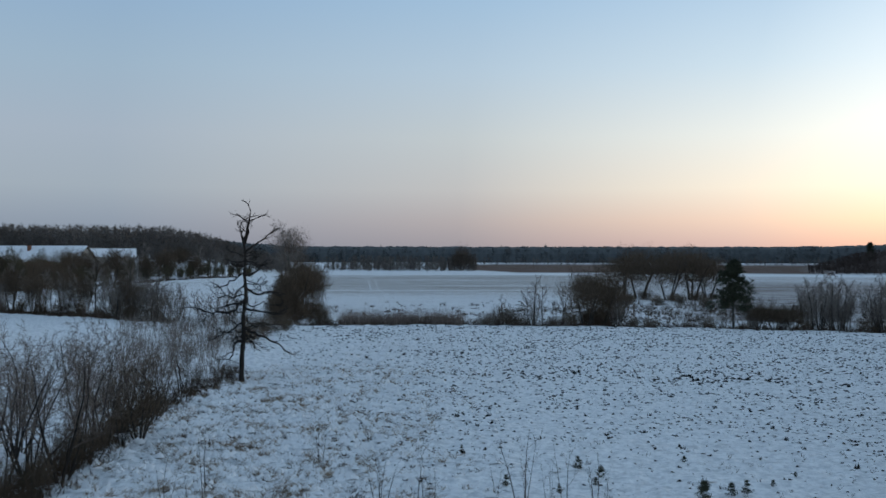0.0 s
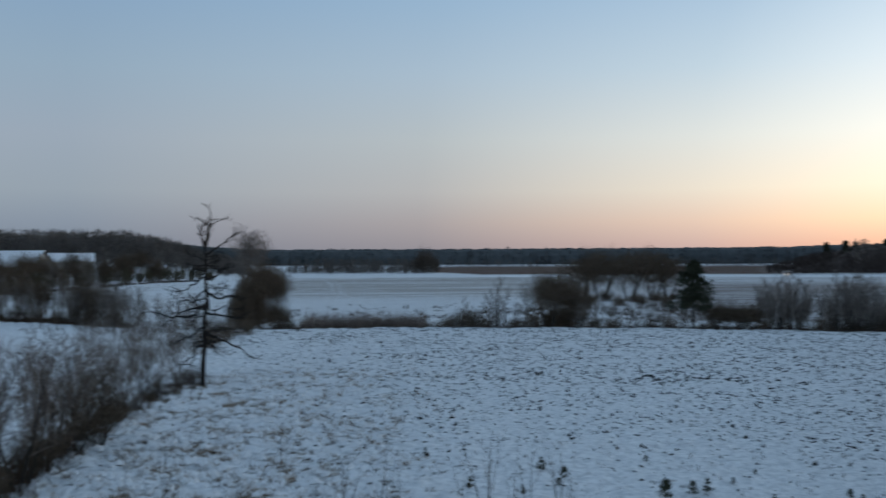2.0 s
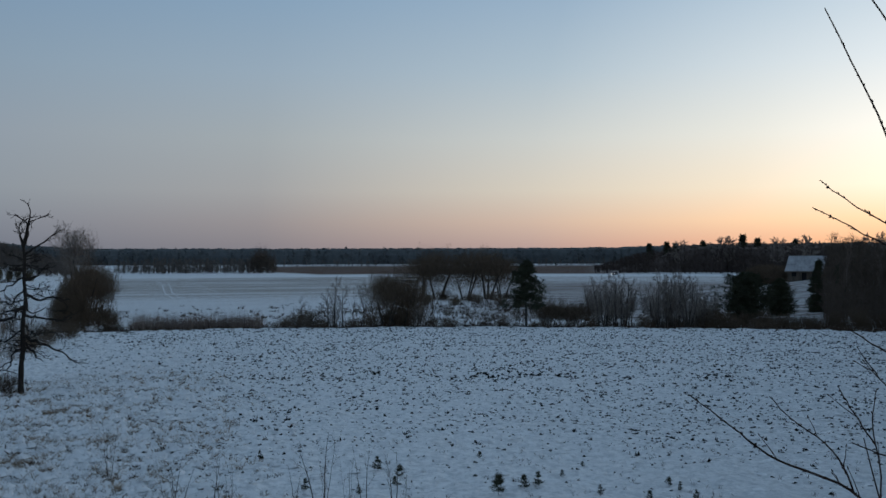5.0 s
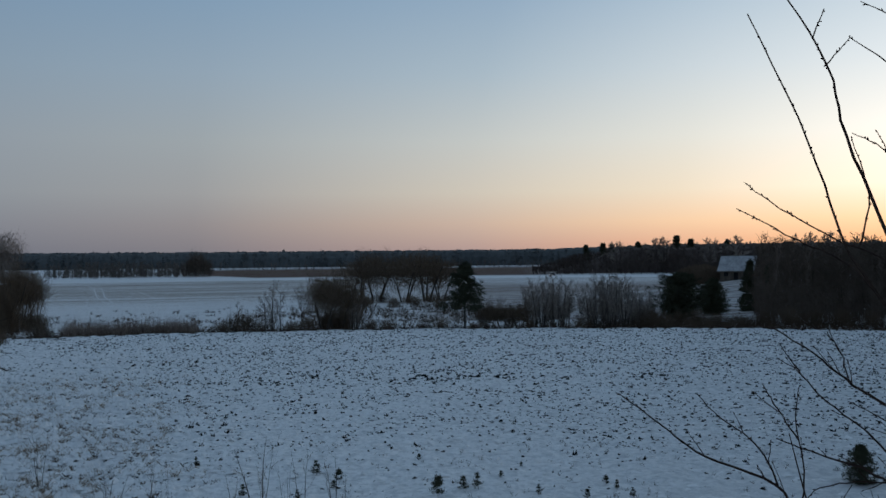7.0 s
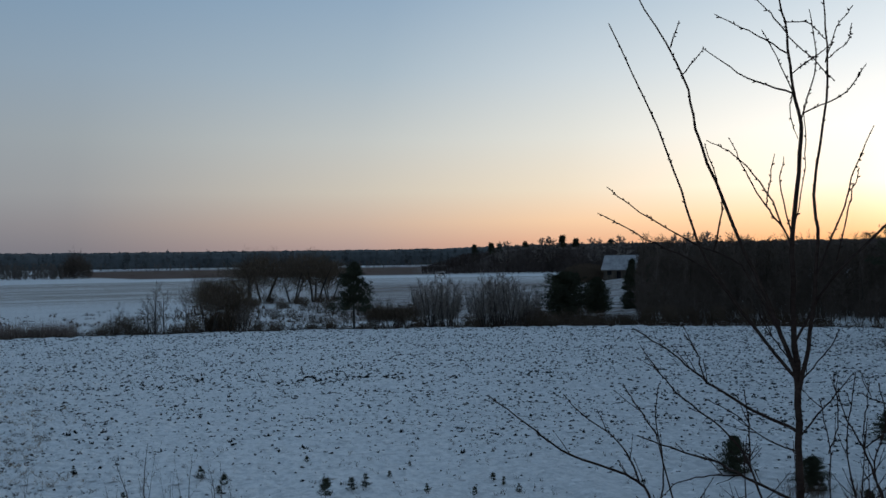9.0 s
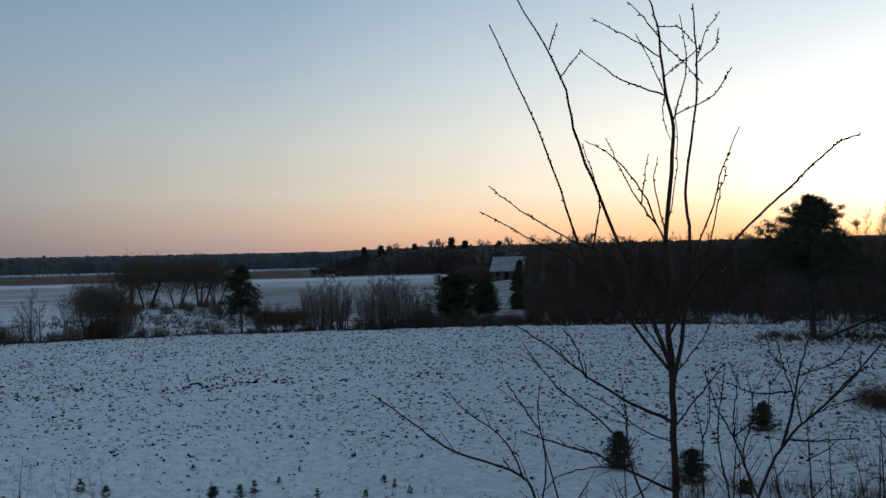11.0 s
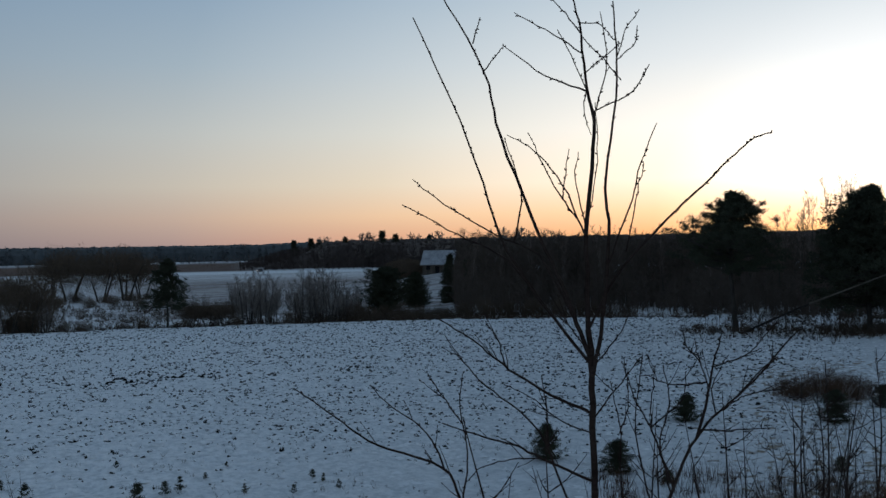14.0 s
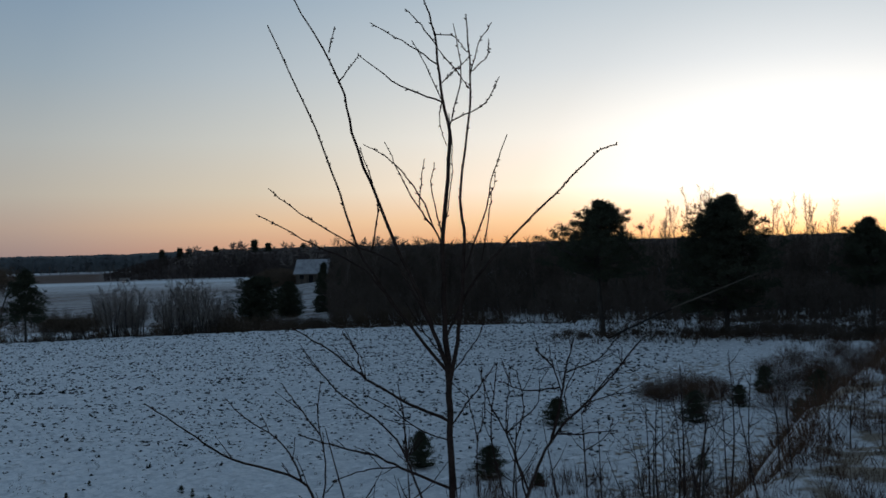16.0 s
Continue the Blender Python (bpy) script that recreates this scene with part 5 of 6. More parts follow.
    twig(0.004, 0.002, (0.02, -0.36), (0.09, -0.27), (0.12, -0.21))
    twig(0.005, 0.002, (0.04, -0.53), (0.1, -0.41), (0.16, -0.33))
    twig(0.004, 0.002, (-0.17, -0.67), (-0.25, -0.66), (-0.34, -0.68), (-0.39, -0.72))
    twig(0.004, 0.002, (-0.1, -0.6), (-0.13, -0.49), (-0.15, -0.39))
    twig(0.004, 0.002, (-0.01, -0.32), (-0.05, -0.25), (-0.09, -0.21))


def draw_second(twig):
    twig(0.0115, 0.0036, (0.23, -0.78), (0.29, -0.63), (0.37, -0.52), (0.47, -0.43), (0.61, -0.27))
    twig(0.009, 0.003, (0.32, -0.58), (0.35, -0.47), (0.37, -0.37), (0.4, -0.26))
    twig(0.004, 0.002, (0.37, -0.35), (0.48, -0.32), (0.58, -0.21))
    twig(0.004, 0.002, (0.36, -0.42), (0.33, -0.33), (0.32, -0.28))
    twig(0.004, 0.002, (0.33, -0.33), (0.28, -0.29))
    twig(0.006, 0.002, (0.24, -0.73), (0.19, -0.57), (0.14, -0.47), (0.11, -0.38))
    twig(0.004, 0.002, (0.49, -0.41), (0.54, -0.35), (0.55, -0.29))
    twig(0.004, 0.002, (0.38, -0.5), (0.47, -0.45), (0.59, -0.43))
    twig(0.004, 0.002, (0.44, -0.46), (0.53, -0.36), (0.57, -0.34))
    twig(0.005, 0.002, (0.34, -0.56), (0.42, -0.56), (0.53, -0.55))
    twig(0.005, 0.002, (0.35, -0.41), (0.26, -0.42), (0.17, -0.39))
    twig(0.005, 0.002, (0.24, -0.75), (0.21, -0.59), (0.24, -0.47), (0.22, -0.36))
    twig(0.005, 0.002, (0.15, -0.83), (0.13, -0.57), (0.16, -0.33))
    twig(0.004, 0.002, (0.38, -0.51), (0.37, -0.42), (0.42, -0.33))
    twig(0.004, 0.002, (0.09, -0.83), (0.09, -0.57), (0.06, -0.41))
    twig(0.004, 0.002, (0.13, -0.57), (0.18, -0.47), (0.2, -0.36))
    twig(0.004, 0.002, (0.09, -0.57), (0.12, -0.47), (0.11, -0.34))
    twig(0.004, 0.002, (0.23, -0.54), (0.28, -0.47), (0.29, -0.38))


sapling("birch_sapling", "young leafless birch with upswept dark branches and buds", None, draw_birch, 3)
sapling("birch_sapling", "smaller leafless sapling with forked twigs on the bank", None, draw_second, 4)

# ---- small pines coming up along the foot of the bank ----
def candle(u):
    return max(0.08, 1 - u) ** 0.9


little_pine = Kind("little pines", *[conifer_builder(200 + i, 0.62, 0.42, 0.08, candle, "small self-sown pine seedling standing in the snow", whorls=4, per=5, clumps=4, tuft=0.10, count=13, width=0.016, droop=-0.25, ragged=0.4, inner=0.35, name="pine_seedling", category="seedling") for i in range(4)])
for az, d, h in ((17.1, 33.0, 1.15), (18.6, 34.2, 0.75), (19.4, 34.6, 0.7), (10.0, 37.0, 0.8), (11.3, 36.0, 0.75), (11.0, 34.5, 0.5), (5.8, 34.5, 0.6), (23.0, 33.5, 0.5), (26.9, 35.2, 0.55), (25.8, 33.0, 0.5), (3.2, 39.5, 0.45), (8.9, 33.5, 0.5), (16.0, 39, 0.45), (20.8, 36, 0.4), (27.5, 34.5, 0.45), (28.4, 33.5, 0.5), (22.0, 38, 0.35)):
    little_pine.put(spot(az, d), h, az * 77)
def young(u):
    return max(0.12, 1 - u ** 1.5) ** 0.75


bushy_pine = Kind("bushy pines", *[conifer_builder(210 + i, 1.5, 1.0, 0.04, young, "bushy young dark pine in snow at the foot of the bank", whorls=9, per=9, clumps=8, tuft=0.14, count=14, width=0.024, droop=0.03, ragged=0.3, inner=0.05, name="young_pine", category="young tree") for i in range(4)])
for az, d, h, k, w in ((40.6, 37.3, 0.92, 0, 0.95), (44.7, 35.5, 0.75, 1, 1.25), (48.6, 46, 0.8, 1, 1.25), (56.6, 47.5, 0.95, 1, 1.2), (60.4, 57, 1.0, 0, 1.0), (59.0, 52, 0.75, 0, 1.0), (63.3, 54, 1.1, 1, 1.1), (62.2, 48, 0.7, 0, 1.0), (56.8, 37, 0.35, 1, 1.3), (47.5, 34, 0.3, 0, 1.2)):
    bushy_pine.put(spot(az, d), h, az * 31, (k + int(d)) % 4, wide=w)

# ---- bushes and weeds on the right ----
slope_bush = Kind("slope bushes", *[haze_builder(220 + i, 1.35, 2.7, 9, 1700, 0.34, 0.013, "low brown thicket of dead stems in snow", name="thicket", mat=M_RUST, low=-0.45, lumps=0.5, stem_r=0.006) for i in range(3)])
for az, d, h in ((54.6, 53, 0.9), (56.5, 56, 1.0), (57.5, 54, 1.0), (61.0, 52, 1.0), (65.6, 58, 1.2), (66.8, 60, 1.3), (67.8, 46, 1.1), (54.0, 55, 0.8), (55.0, 54, 1.0), (56.0, 55, 1.1), (57.0, 53, 1.0), (58.0, 55, 0.9), (61.4, 58, 1.1), (62.6, 60, 1.3), (63.8, 58, 1.3), (65.0, 55, 1.3), (66.2, 52, 1.2), (67.2, 50, 1.2), (64.5, 47, 1.0), (66.0, 42, 0.9), (60.6, 66, 1.0), (62.0, 70, 1.2), (63.4, 66, 1.2), (65.0, 69, 1.3), (66.4, 70, 1.3), (67.4, 64, 1.3), (64.2, 76, 1.2), (66.8, 78, 1.3)):
    slope_bush.put(spot(az, d), h, az * 53)
whip = Kind("whips", *[shrub_builder(230 + i, 2.6, 3, 0.22, 0.0028, "thin bare sapling whips growing on the bank", name="sapling_whips", bushy=2) for i in range(4)])
for az, d, h in ((55.6, 11, 0.95), (57.0, 16, 0.9), (61.8, 20, 1.0), (58.8, 22, 1.0), (52.0, 13, 0.7), (63.9, 30, 1.1), (54.2, 9, 0.85), (63.6, 13, 0.9), (50.2, 10, 0.75), (48.0, 9, 0.6)):
    at = spot(az, d)
    whip.put(at, min(0.85 * h, (7.5 - 0.06 * d - at.z) / 2.4), az * 91)


def rod_builder(seed, height):
    """A thin young tree: one slim stem and a few upswept side twigs with buds."""
    def build():
        rng = random.Random(seed)
        ob = thing("bare_sapling", "slim dark leafless sapling growing on the bank", "sapling")
        lean = Vector((rng.uniform(-0.16, 0.16), rng.uniform(-0.16, 0.16), 1)) * height
        kink = Vector((rng.uniform(-0.05, 0.05), rng.uniform(-0.05, 0.05), 0)) * height
        line = curve_points([Vector((0, 0, -0.1)), lean * 0.5 + kink, lean], 6)
        n = len(line) - 1
        stem = Shape()
        stem.tube(line, [0.018 - 0.015 * i / n for i in range(n + 1)], 5)
        part("stem", stem, M_BIRCH, ob, smooth=True)
        for _ in range(rng.randint(6, 10)):
            i = rng.randint(n // 3, n - 1)
            a = rng.uniform(0, 6.28)
            reach = height * (0.10 + 0.28 * (1 - i / n)) * rng.uniform(0.6, 1.2)
            d = Vector((math.cos(a), math.sin(a), rng.uniform(0.5, 1.3))).normalized() * reach
            b = curve_points([line[i], line[i] + d * 0.5 - Vector((0, 0, 0.04 * reach)), line[i] + d + Vector((0, 0, 0.1 * reach))], 4)
            m = len(b) - 1
            twig = Shape()
            twig.tube(b, [(0.006 - 0.0042 * k / m) * (1.35 if k % 3 == 2 else 1) for k in range(m + 1)], 4)
            branch = part("branch", twig, M_BIRCH, ob)
            for k in rng.sample(range(2, m), min(2, m - 2)):
                e = b[k] + Vector((rng.gauss(0, 1), rng.gauss(0, 1), rng.gauss(0.8, 0.6))).normalized() * rng.uniform(0.05, 0.17)
                spray = Shape()
                spray.tube([b[k], e], [0.0034, 0.0014], 3)
                part("twig", spray, M_BIRCH, branch)
        return ob
    return build


rod = Kind("slim saplings", *[rod_builder(250 + i, 2.3) for i in range(5)])
for az, d, h in ((38.2, 4.6, 0.72), (40.1, 4.1, 0.78), (43.8, 4.0, 0.75), (45.6, 4.5, 0.9), (46.9, 3.8, 0.72), (48.4, 4.4, 0.85), (49.9, 5.0, 0.95), (51.2, 4.1, 0.76), (52.7, 4.8, 0.88), (54.1, 5.4, 0.95), (55.9, 4.6, 0.8), (57.4, 6.0, 0.92), (59.2, 7.0, 0.9), (61.0, 8.0, 0.9), (35.5, 4.8, 0.65), (64.0, 9.0, 0.85), (55.2, 7.2, 1.0), (55.7, 6.8, 0.8), (54.8, 7.8, 0.6), (58.8, 7.4, 0.9), (60.4, 8.1, 0.9), (62.9, 8.6, 0.9), (64.8, 10.2, 1.0), (65.6, 9.2, 0.6), (57.8, 10.5, 0.9)):
    at = spot(az, d)
    rod.put(at, min(h, (7.62 - 0.055 * d - 0.3 * (1 - h) - at.z) / 2.3), az * 143)
shoot = Kind("shoots", *[shrub_builder(235 + i, 1.6, 4, 0.3, 0.003, "fine brown leafless shoots coming up on the bank", name="young_shoots", bushy=2, mat=M_BIRCH) for i in range(4)])
rng = random.Random(77)
for i in range(40):
    az = rng.uniform(36, 55)
    at = spot(az, rng.uniform(8, 22))
    shoot.put(at, min(rng.uniform(0.6, 1.1), (6.9 - at.z) / 1.9), az * 57)
stalk = Kind("stalks", *[shrub_builder(240 + i, 2.4, 2 + i % 2, 0.16, 0.004, "tall bare weed stalks standing up from the snow", name="weed_stalks", bushy=0) for i in range(4)])
for az, d, h in ((-11.6, 33.5, 1.15), (-13.8, 31.5, 0.75), (-12.6, 32.0, 0.6), (-5.0, 38.0, 1.0), (-1.8, 32.0, 0.95), (-1.4, 31.0, 0.8), (0.8, 31.8, 1.0), (1.5, 31.5, 0.7), (5.3, 33.2, 0.6), (6.7, 31.0, 1.15), (7.2, 30.5, 0.7), (8.2, 31.0, 0.8), (9.2, 32.0, 1.0), (10.9, 31.5, 0.8), (11.8, 31.0, 0.6), (-7.5, 32.0, 0.5)):
    stalk.put(spot(az, d), h, az * 67)

# ---- grasses, stubble and reeds, too many to count ----


def tufts(name, seed, spots, label, mat, category="grass", spread=0.35, lean=0.32):
    """Tufts of thin blades in one mesh; spots(rng) gives bearing, distance, height, blade count, blade width."""
    rng = random.Random(seed)
    shape = Shape()
    for az, d, h, k, w in spots(rng):
        p = spot(az, d, 0.02)
        for _ in range(k):
            a = rng.uniform(0, 6.28)
            s = p + Vector((math.cos(a), math.sin(a), 0)) * (h * rng.uniform(0, spread))
            tip = s + Vector((rng.gauss(0, lean), rng.gauss(0, lean), rng.uniform(0.5, 1.0))) * h
            shape.blade(s, tip, w, rng)
    return tagged(new(name, shape.mesh(name, mat)), label, category, kind="stuff")


def clods(name, seed, spots, label, mat, smooth=False):
    """Low lumps of turned earth in one mesh, drawn out along the furrows; spots(rng) gives bearing, distance, width, height."""
    rng = random.Random(seed)
    shape = Shape()
    for az, d, w, h in spots(rng):
        p = spot(az, d, 0.02)
        along, out = bearing(az + 90 + rng.gauss(0, 14)), bearing(az)
        k = len(shape.v)
        for i in range(5):
            a = 6.283 * (i + rng.uniform(-0.3, 0.3)) / 5
            shape.v.append(p + along * (math.cos(a) * w * 0.5 * rng.uniform(0.6, 1.2)) + out * (math.sin(a) * w * 0.33 * rng.uniform(0.6, 1.2)) + Vector((0, 0, rng.uniform(-0.02, 0.25) * h)))
        shape.v.append(p + along * (rng.uniform(-0.25, 0.25) * w) + Vector((0, 0, h * rng.uniform(0.7, 1.2))))
        shape.f += [(k + i, k + (i + 1) % 5, k + 5) for i in range(5)]
    return tagged(new(name, shape.mesh(name, mat, smooth)), label, "clods", kind="stuff")


def clod_spots(rng):
    for _ in range(17000):
        d = math.sqrt(rng.uniform(37 ** 2, 117 ** 2))
        az = rng.uniform(-9, 56)
        if noise.noise((az * 0.16 * d / 57, d * 0.55, 5)) + 0.5 * noise.noise((az * 0.05 * d / 57, d * 0.12, 8)) < rng.uniform(-0.5, 0.45):
            continue
        if az + rng.gauss(0, 3) < 1 - 9 * (d - 38) / 80 or d + rng.gauss(0, 2.5) < 42:
            continue
        yield az, d, rng.uniform(0.16, 0.5) * rng.uniform(0.6, 1) * (0.65 + 0.35 * ease(d, 42, 62)), rng.uniform(0.05, 0.13) * (0.7 + 0.3 * ease(d, 42, 62))


def stubble_spots(rng):
    for _ in range(5000):
        d = math.sqrt(rng.uniform(38 ** 2, 117 ** 2))
        az = rng.uniform(-9, 54)
        if noise.noise((d * 0.25, az * 0.4, 5)) < rng.uniform(-0.65, 0.4):
            continue
        if az + rng.gauss(0, 3) < 1 - 9 * (d - 38) / 80 or d + rng.gauss(0, 3) < 42:
            continue
        yield az, d, rng.uniform(0.07, 0.27) * rng.uniform(0.5, 1), 8, rng.uniform(0.06, 0.12)


def fine_spots(rng):
    for _ in range(34000):
        d = math.sqrt(rng.uniform(34 ** 2, 116 ** 2))
        az = rng.uniform(-10, 58)
        if az + rng.gauss(0, 2) < -2 - 8 * (d - 38) / 80 or (d < 42 and rng.random() < 0.7):
            continue
        if noise.noise((az * 0.3 * d / 57, d * 0.5, 31)) < rng.uniform(-0.45, 0.35):
            continue
        yield az, d, rng.uniform(0.08, 0.28), rng.uniform(0.03, 0.09)


def furrow_spots(rng):
    for _ in range(260):
        az = rng.uniform(0, 30)
        if noise.noise((az * 0.6, 2, 2)) < rng.uniform(-0.2, 0.35):
            continue
        yield az, 66 + 0.02 * az + rng.gauss(0, 1.0), rng.uniform(0.2, 0.45), rng.uniform(0.08, 0.18)
    for i in range(13):
        yield 15.9 + i * 0.31 + rng.uniform(-0.1, 0.1), 66 + rng.gauss(0, 0.5), rng.uniform(0.25, 0.55), rng.uniform(0.12, 0.24)


def tussock_spots(rng):
    for _ in range(4200):
        d, az = rng.uniform(31, 76), rng.gauss(-8, 6)
        if az < -18.5 + 9 * (d - 35) / 30 or az > 6 or noise.noise((d * 0.25, az * 0.4, 12)) < rng.uniform(-0.6, 0.3):
            continue
        yield az, d, rng.uniform(0.2, 0.6), rng.uniform(0.1, 0.3)


def lump_spots(rng):
    for _ in range(26000):
        d = math.sqrt(rng.uniform(31 ** 2, 112 ** 2))
        az = rng.uniform(-20, 62)
        left = ease(-az, -4, 4)
        if az < -19 + 9 * (d - 35) / 30 or (d < 40 and az > 2 and rng.random() < 0.15):
            continue
        if rng.random() < 0.65 * ease(az, 12, 46):
            continue
        yield az, d, rng.uniform(0.2, 0.55) * (1 + 0.5 * left), rng.uniform(0.05, 0.14) * (1 + 0.8 * left)


def left_grass(rng):
    for _ in range(9000):
        az = rng.gauss(-9, 5.5)
        d = rng.uniform(32, 72)
        if az < -19 + 9 * (d - 35) / 30 or az > 4 or noise.noise((d * 0.3, az * 0.5, 9)) < rng.uniform(-0.25, 0.4):
            continue
        yield az, d, rng.uniform(0.1, 0.38), 12, 0.016


def headland_weeds(rng):
    for _ in range(3400):
        az, d = rng.gauss(-7.5, 6), rng.uniform(31, 76)
        if az < -18.5 + 9 * (d - 35) / 30 or az > 5 or noise.noise((d * 0.5, az * 0.9, 21)) < rng.uniform(-0.2, 0.4):
            continue
        yield az, d, rng.uniform(0.08, 0.27), 9, 0.031


def sprigs(rng):
    for _ in range(900):
        az, d = rng.uniform(-2, 52), rng.uniform(30, 43)
        if noise.noise((d * 0.4, az * 0.5, 17)) > rng.uniform(-0.4, 0.5):
            yield az, d, rng.uniform(0.08, 0.32), 7, 0.014


def slope_grass(rng):
    for _ in range(6000):
        az = rng.uniform(40, 76)
        d = rng.uniform(5, 62)
        p = d * math.cos(radians(az + 16))
        if p > 9 + 3 * noise.noise((d * 0.1, az * 0.2, 1)) or noise.noise((d * 0.35, az * 0.5, 2)) < rng.uniform(-0.3, 0.3):
            continue
        yield az, d, rng.uniform(0.08, 0.24) + min(0.25, 0.007 * d), 9, 0.004 + 0.00045 * d


def ditch_grass(rng):
    for _ in range(3800):
        yield rng.uniform(-9, 50), rng.gauss(118.5, 2.0), rng.uniform(0.4, 1.1), 5, 0.06
    for _ in range(2200):
        yield rng.uniform(-5, 50), rng.gauss(117.0, 0.4), rng.uniform(0.35, 0.7), 5, 0.09
    for _ in range(1100):
        yield rng.uniform(27, 46), rng.gauss(121, 1.6), rng.uniform(0.8, 1.9), 6, 0.06
    for _ in range(1500):
        az, d = rng.uniform(8.5, 24), rng.uniform(122, 172)
        if noise.noise((d * 0.12, az * 0.7, 3)) > rng.uniform(-0.5, 0.5):
            yield az, d, rng.uniform(0.5, 1.5), 6, 0.07


def reeds(rng):
    for _ in range(1500):
        yield rng.uniform(-3.9, 3.2), rng.gauss(118, 1.2), rng.uniform(2.6, 4.2) * (0.8 + 0.4 * noise.noise((rng.random(), 3, 3))), 4, 0.045


def edge_grass(rng):
    for _ in range(1600):
        az = rng.uniform(48, 72)
        if az < 56 and rng.random() < 0.65:
            continue
        yield az, rng.gauss(93.5, 3.0), rng.uniform(0.4, 1.2), 6, 0.05
    for _ in range(4200):
        az = rng.uniform(51, 72)
        if az < 57 and rng.random() < 0.6:
            continue
        yield az, rng.uniform(96, 122), rng.uniform(0.4, 1.3) * (0.6 + 0.8 * max(0, noise.noise((az * 0.5, 7, 7)))), 6, 0.05


tufts("stubble", 31, stubble_spots, "dark stubble and clods sticking out of the snow", M_CLOD, spread=0.55)
clods("field_clods", 45, clod_spots, "dark clods of turned earth showing through snow", M_CLOD)
clods("snow_lumps", 46, lump_spots, "snow lying uneven over clods and tussocks", M_LUMP, True)
clods("snowy_tussocks", 47, tussock_spots, "grass tussocks capped with snow beside the field", M_LUMP, True)
clods("earth_crumbs", 41, fine_spots, "small stubs and earth crumbs dotting the snow", M_CLOD)
clods("furrow_clods", 40, furrow_spots, "row of dark clods along a furrow", M_CLOD)
tufts("dry_grass", 32, left_grass, "tan dry grass tufts in the snow", M_GRASS, spread=0.7, lean=0.6)
tufts("headland_weeds", 48, headland_weeds, "dark dead weeds poking through snow beside the field", M_WEED, "weeds", spread=0.9, lean=0.5)
tufts("sprigs", 49, sprigs, "small dark sprigs and dead stalks in smooth snow", M_WEED, "weeds", spread=0.4, lean=0.3)
tufts("bank_weeds", 33, slope_grass, "brown dead weeds on the bank", M_RUST)
def hedge_foot(rng):
    for _ in range(1500):
        u = rng.random()
        az = -23 + 13 * u
        yield az + rng.gauss(0, 0.6), 33 + 34 * u ** 1.3 + rng.gauss(0, 1.3), rng.uniform(0.3, 0.9), 7, 0.022


def left_ditch(rng):
    for _ in range(1100):
        az = rng.uniform(-24, -13.5)
        k = 0.5 + noise.noise((az * 1.3, 4, 4))
        yield az, 152 - 3.4 * (az + 22.6) + rng.gauss(0, 1.2), rng.uniform(0.2, 0.5) + 0.9 * max(0, k), 5, 0.07
    for _ in range(900):
        az = rng.uniform(-24, -10)
        k = 0.4 + noise.noise((az * 1.1, 9, 4))
        yield az, 235 + 8.3 * (az + 22.6) + rng.gauss(0, 1.6), rng.uniform(0.2, 0.7) + 1.2 * max(0, k), 5, 0.10


def wild_grass(rng):
    for _ in range(4200):
        az = rng.uniform(-16.5, -6)
        d = rng.uniform(66, 128)
        if az > -6.5 - 5 * (118 - d) / 50 or noise.noise((d * 0.1, az * 0.9, 6)) < rng.uniform(-0.5, 0.4):
            continue
        yield az, d, rng.uniform(0.5, 2.3), 4, 0.028


def far_brush(rng):
    for _ in range(2600):
        az = rng.uniform(-5, 30)
        d = rng.gauss(146, 11)
        if noise.noise((az * 1.1, d * 0.05, 8)) < rng.uniform(-0.1, 0.4):
            continue
        yield az, d, rng.uniform(0.12, 0.6), 6, 0.09


def bank_tufts(rng):
    for _ in range(5500):
        az = rng.uniform(54, 80)
        d = rng.uniform(3, 20)
        if noise.noise((d * 0.9, az * 0.25, 3)) < rng.uniform(-0.35, 0.45):
            continue
        yield az, d, rng.uniform(0.08, 0.4), 11, 0.005
    for _ in range(1100):
        p, d = rng.uniform(1.9, 4.2), rng.uniform(7, 34)
        az = math.degrees(math.acos(p / d)) - 16
        if noise.noise((d * 0.5, p, 6)) > rng.uniform(-0.5, 0.3):
            yield az, d, rng.uniform(0.2, 0.6), 10, 0.006 + 0.0003 * d


def front_weeds(rng):
    for _ in range(2300):
        az = rng.uniform(43, 70)
        d = rng.uniform(22, 35)
        if noise.noise((d * 0.3, az * 0.4, 4)) < rng.uniform(-0.4, 0.4):
            continue
        yield az, d, rng.uniform(0.3, 1.25), 9, 0.018


tufts("wild_grass", 42, wild_grass, "thin grey weeds and grass standing on the rough snowy ground", M_TWIG, lean=0.12)
tufts("field_brush", 43, far_brush, "low dark brush and clods on the far field's near edge", M_WEED, "brush", spread=0.8)
tufts("bank_tufts", 44, bank_tufts, "rusty dead grass tufts on the snowy bank", M_RUST)
tufts("field_ditch_grass", 38, left_ditch, "dark dead grass along the field ditches", M_WEED)
tufts("tall_weeds", 39, front_weeds, "brown dead weeds standing in snow below the bank", M_RUST, "weeds", lean=0.16)
tufts("hedge_grass", 37, hedge_foot, "dead brown grass at the foot of the shrubs", M_WEED)
tufts("ditch_grass", 34, ditch_grass, "dead brown grass along the ditch", M_WEED)
tufts("reed_bed", 35, reeds, "standing dead reeds in the ditch", M_REED, "reeds", lean=0.07)
tufts("wood_edge_grass", 36, edge_grass, "dark dead grass under the pines", M_WEED)

# ---- tracks and the road over the far field ----


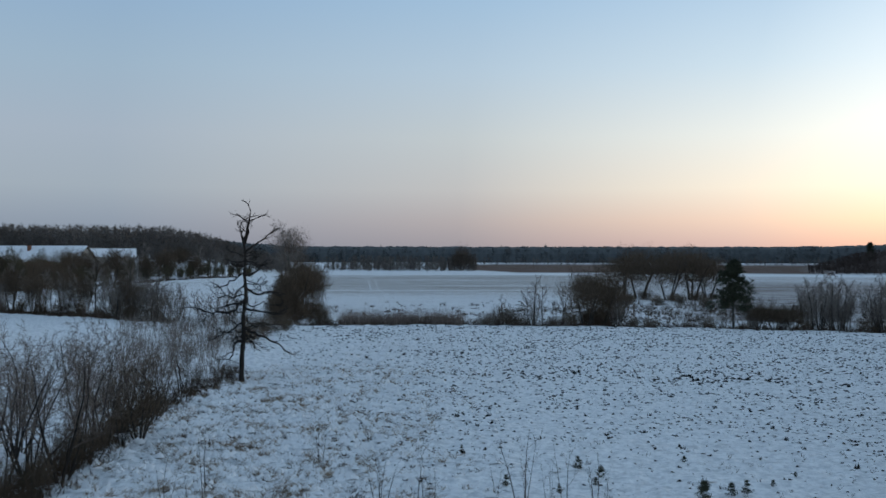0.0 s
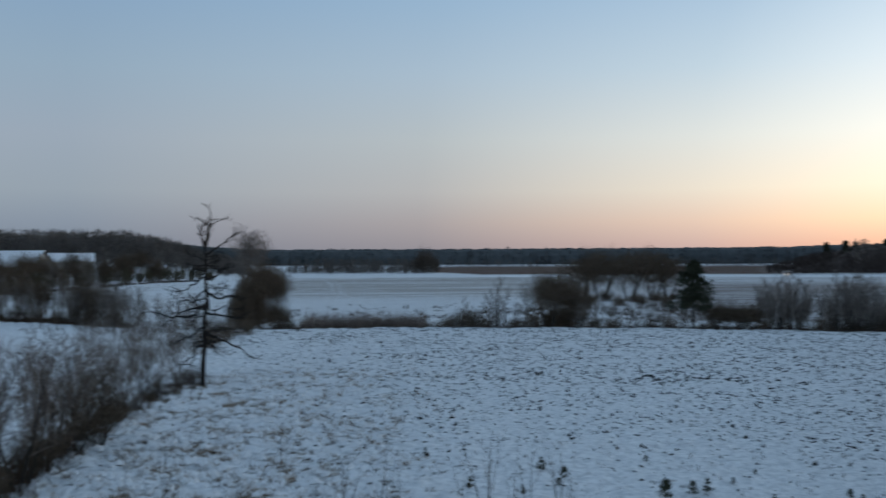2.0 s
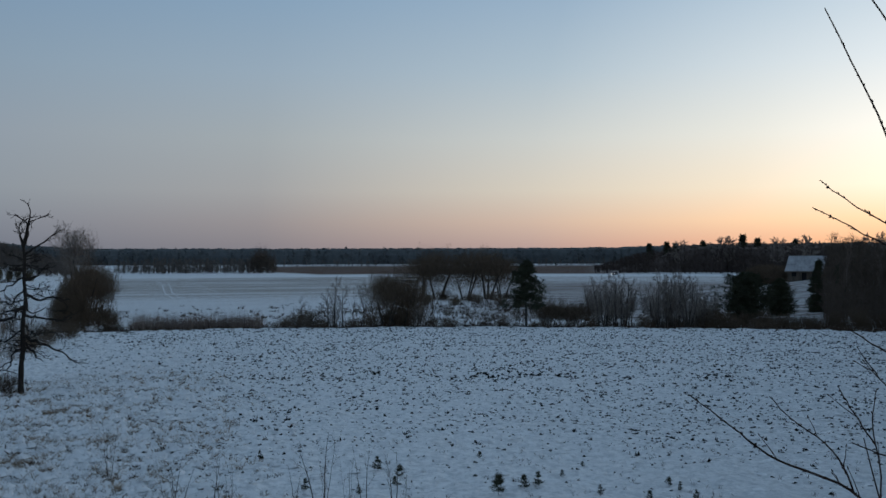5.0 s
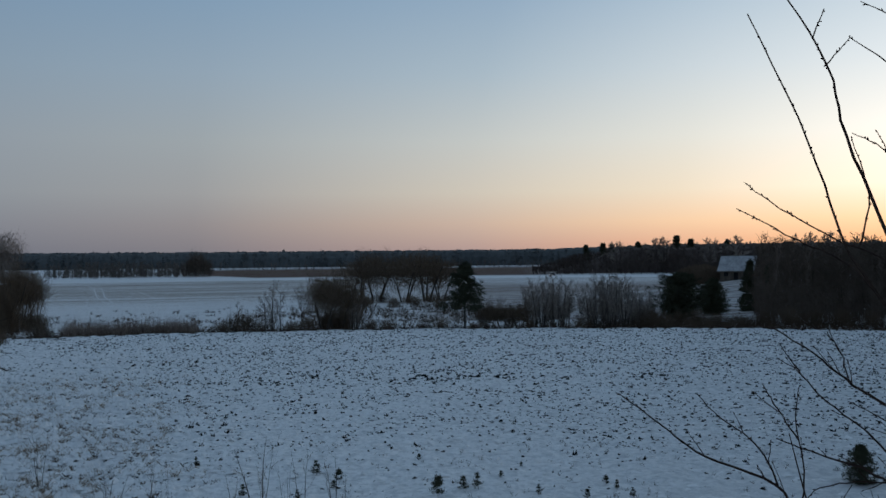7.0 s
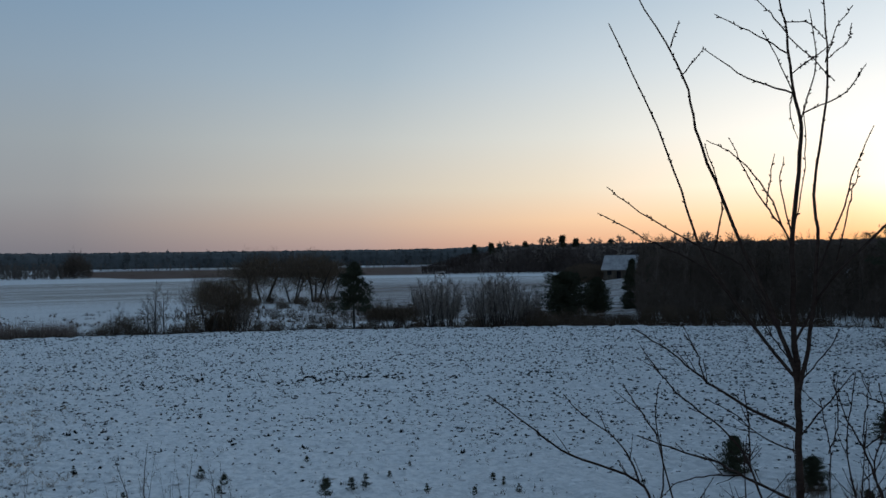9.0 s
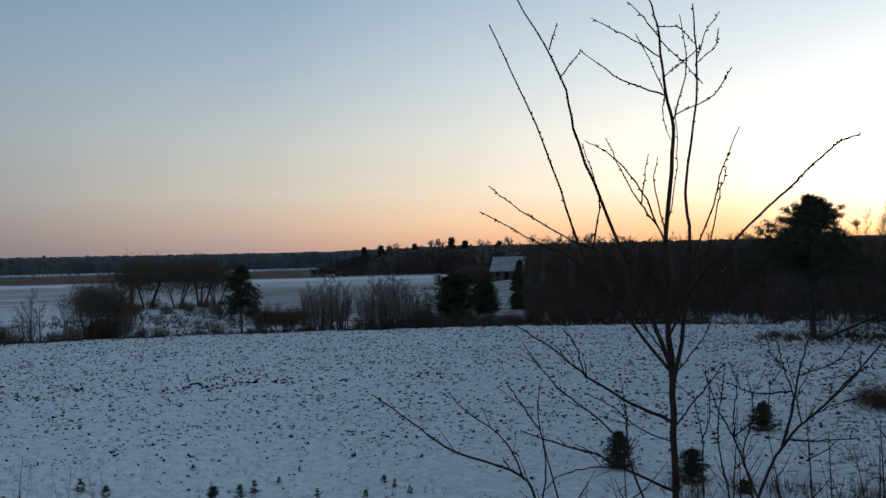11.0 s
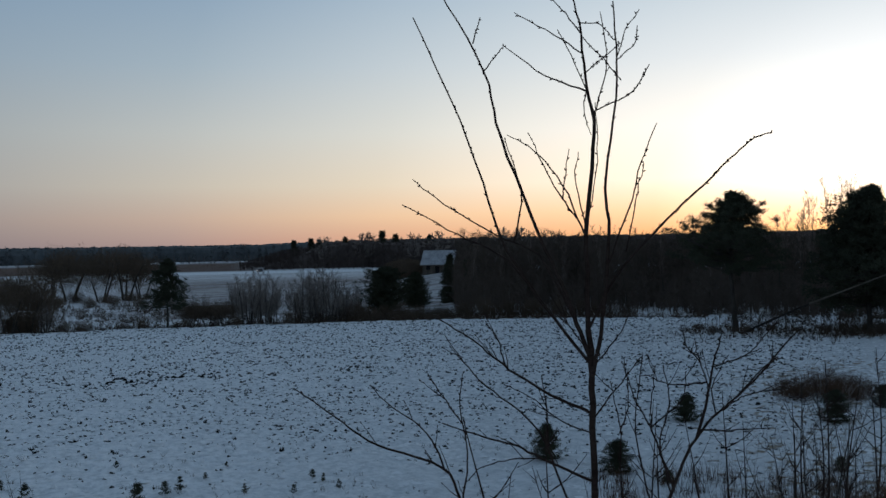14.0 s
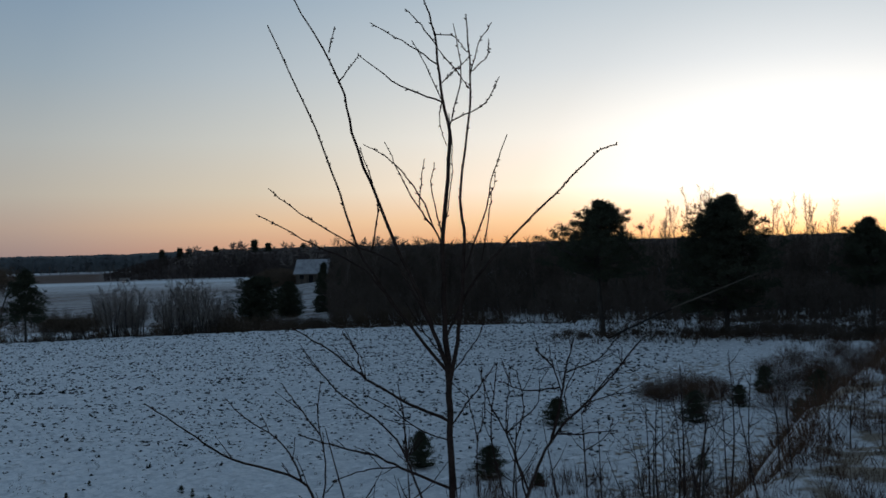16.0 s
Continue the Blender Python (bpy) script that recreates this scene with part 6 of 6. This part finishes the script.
def snow_strip(name, ctrl, width, label, lift=0.03):
    """A band of trodden snow along points given as bearing and distance."""
    pts = curve_points([spot(az, d) for az, d in ctrl], 10)
    s = Shape()
    n = len(pts)
    for i, p in enumerate(pts):
        t = (pts[min(n - 1, i + 1)] - pts[max(0, i - 1)]).normalized()
        w = Vector((t.y, -t.x, 0)) * (width * 0.5 * (0.75 + 0.35 * noise.noise((i * 0.7, width, 2))))
        z = Vector((0, 0, land(p.x, p.y) - p.z + lift))
        s.v += [p + w + z, p - w + z]
    s.f = [(2 * i, 2 * i + 1, 2 * i + 3, 2 * i + 2) for i in range(n - 1)]
    return tagged(new(name, s.mesh(name, M_SNOWROOF)), label, "track", kind="structure")


for shift in (0.0, 0.42):
    snow_strip("wheel_track", ((-2.75 + shift, 390), (-2.41 + shift, 338), (-2.3 + shift, 290), (-2.18 + shift, 242), (-1.74 + shift, 209)), 0.34, "snowy wheel track curving over the far field")
for shift in (0.0, 0.5):
    snow_strip("wheel_track", ((-1.6 + shift, 370), (-0.74 + shift, 308), (-0.2 + shift, 265), (0.44 + shift, 230)), 0.24, "faint snowy wheel track over the far field")
snow_strip("field_road", ((-5.2, 398), (-3, 410), (-0.74, 425), (4, 460), (8, 490), (11, 520), (14, 545)), 6, "snow-covered road along the far field")

# ---- a car on the far road ----


def lamp_material():
    m = bpy.data.materials.new("headlight_on")
    m.use_nodes = True
    b = m.node_tree.nodes["Principled BSDF"]
    b.inputs["Emission Color"].default_value = (1.0, 0.92, 0.8, 1)
    b.inputs["Emission Strength"].default_value = 5.0
    return m


def small_car():
    ob = thing("car", "small dark car with headlights on, on the far road", "car")
    body = Shape()
    prof = ((-2.1, 0.3), (-2.1, 0.85), (-1.1, 0.95), (1.9, 0.95), (2.1, 0.8), (2.1, 0.3))
    for y in (-0.85, 0.85):
        body.v += [Vector((x, y, z)) for x, z in prof]
    k = len(prof)
    body.f += [tuple(range(k)), tuple(reversed(range(k, 2 * k)))] + [(i, (i + 1) % k, k + (i + 1) % k, k + i) for i in range(k)]
    part("body", body, M_CAR, ob)
    cabin = Shape()
    for y, s in ((-0.78, 1), (0.78, 1)):
        cabin.v += [Vector((x, y * (0.85 if z > 1 else 1), z)) for x, z in ((-1.0, 0.95), (-0.4, 1.45), (1.2, 1.45), (1.8, 0.95))]
    cabin.f += [(0, 1, 2, 3), (7, 6, 5, 4)] + [(i, (i + 1) % 4, 4 + (i + 1) % 4, 4 + i) for i in range(4)]
    part("cabin", cabin, M_DARK, ob)
    for x in (-1.3, 1.3):
        for y in (-0.82, 0.82):
            w = Shape()
            w.tube([Vector((x, y - 0.1, 0.31)), Vector((x, y + 0.1, 0.31))], [0.31, 0.31], 12, cap=True)
            part("wheel", w, M_RUBBER, ob)
    lit = lamp_material()
    for y in (-0.6, 0.6):
        h = Shape()
        h.box((-2.16, y - 0.14, 0.62), (-2.08, y + 0.14, 0.8))
        part("headlight", h, lit, ob)
    ob.matrix_basis = Matrix.LocRotScale(spot(24.0, 470), Euler((0, 0, radians(45))), None)


small_car()
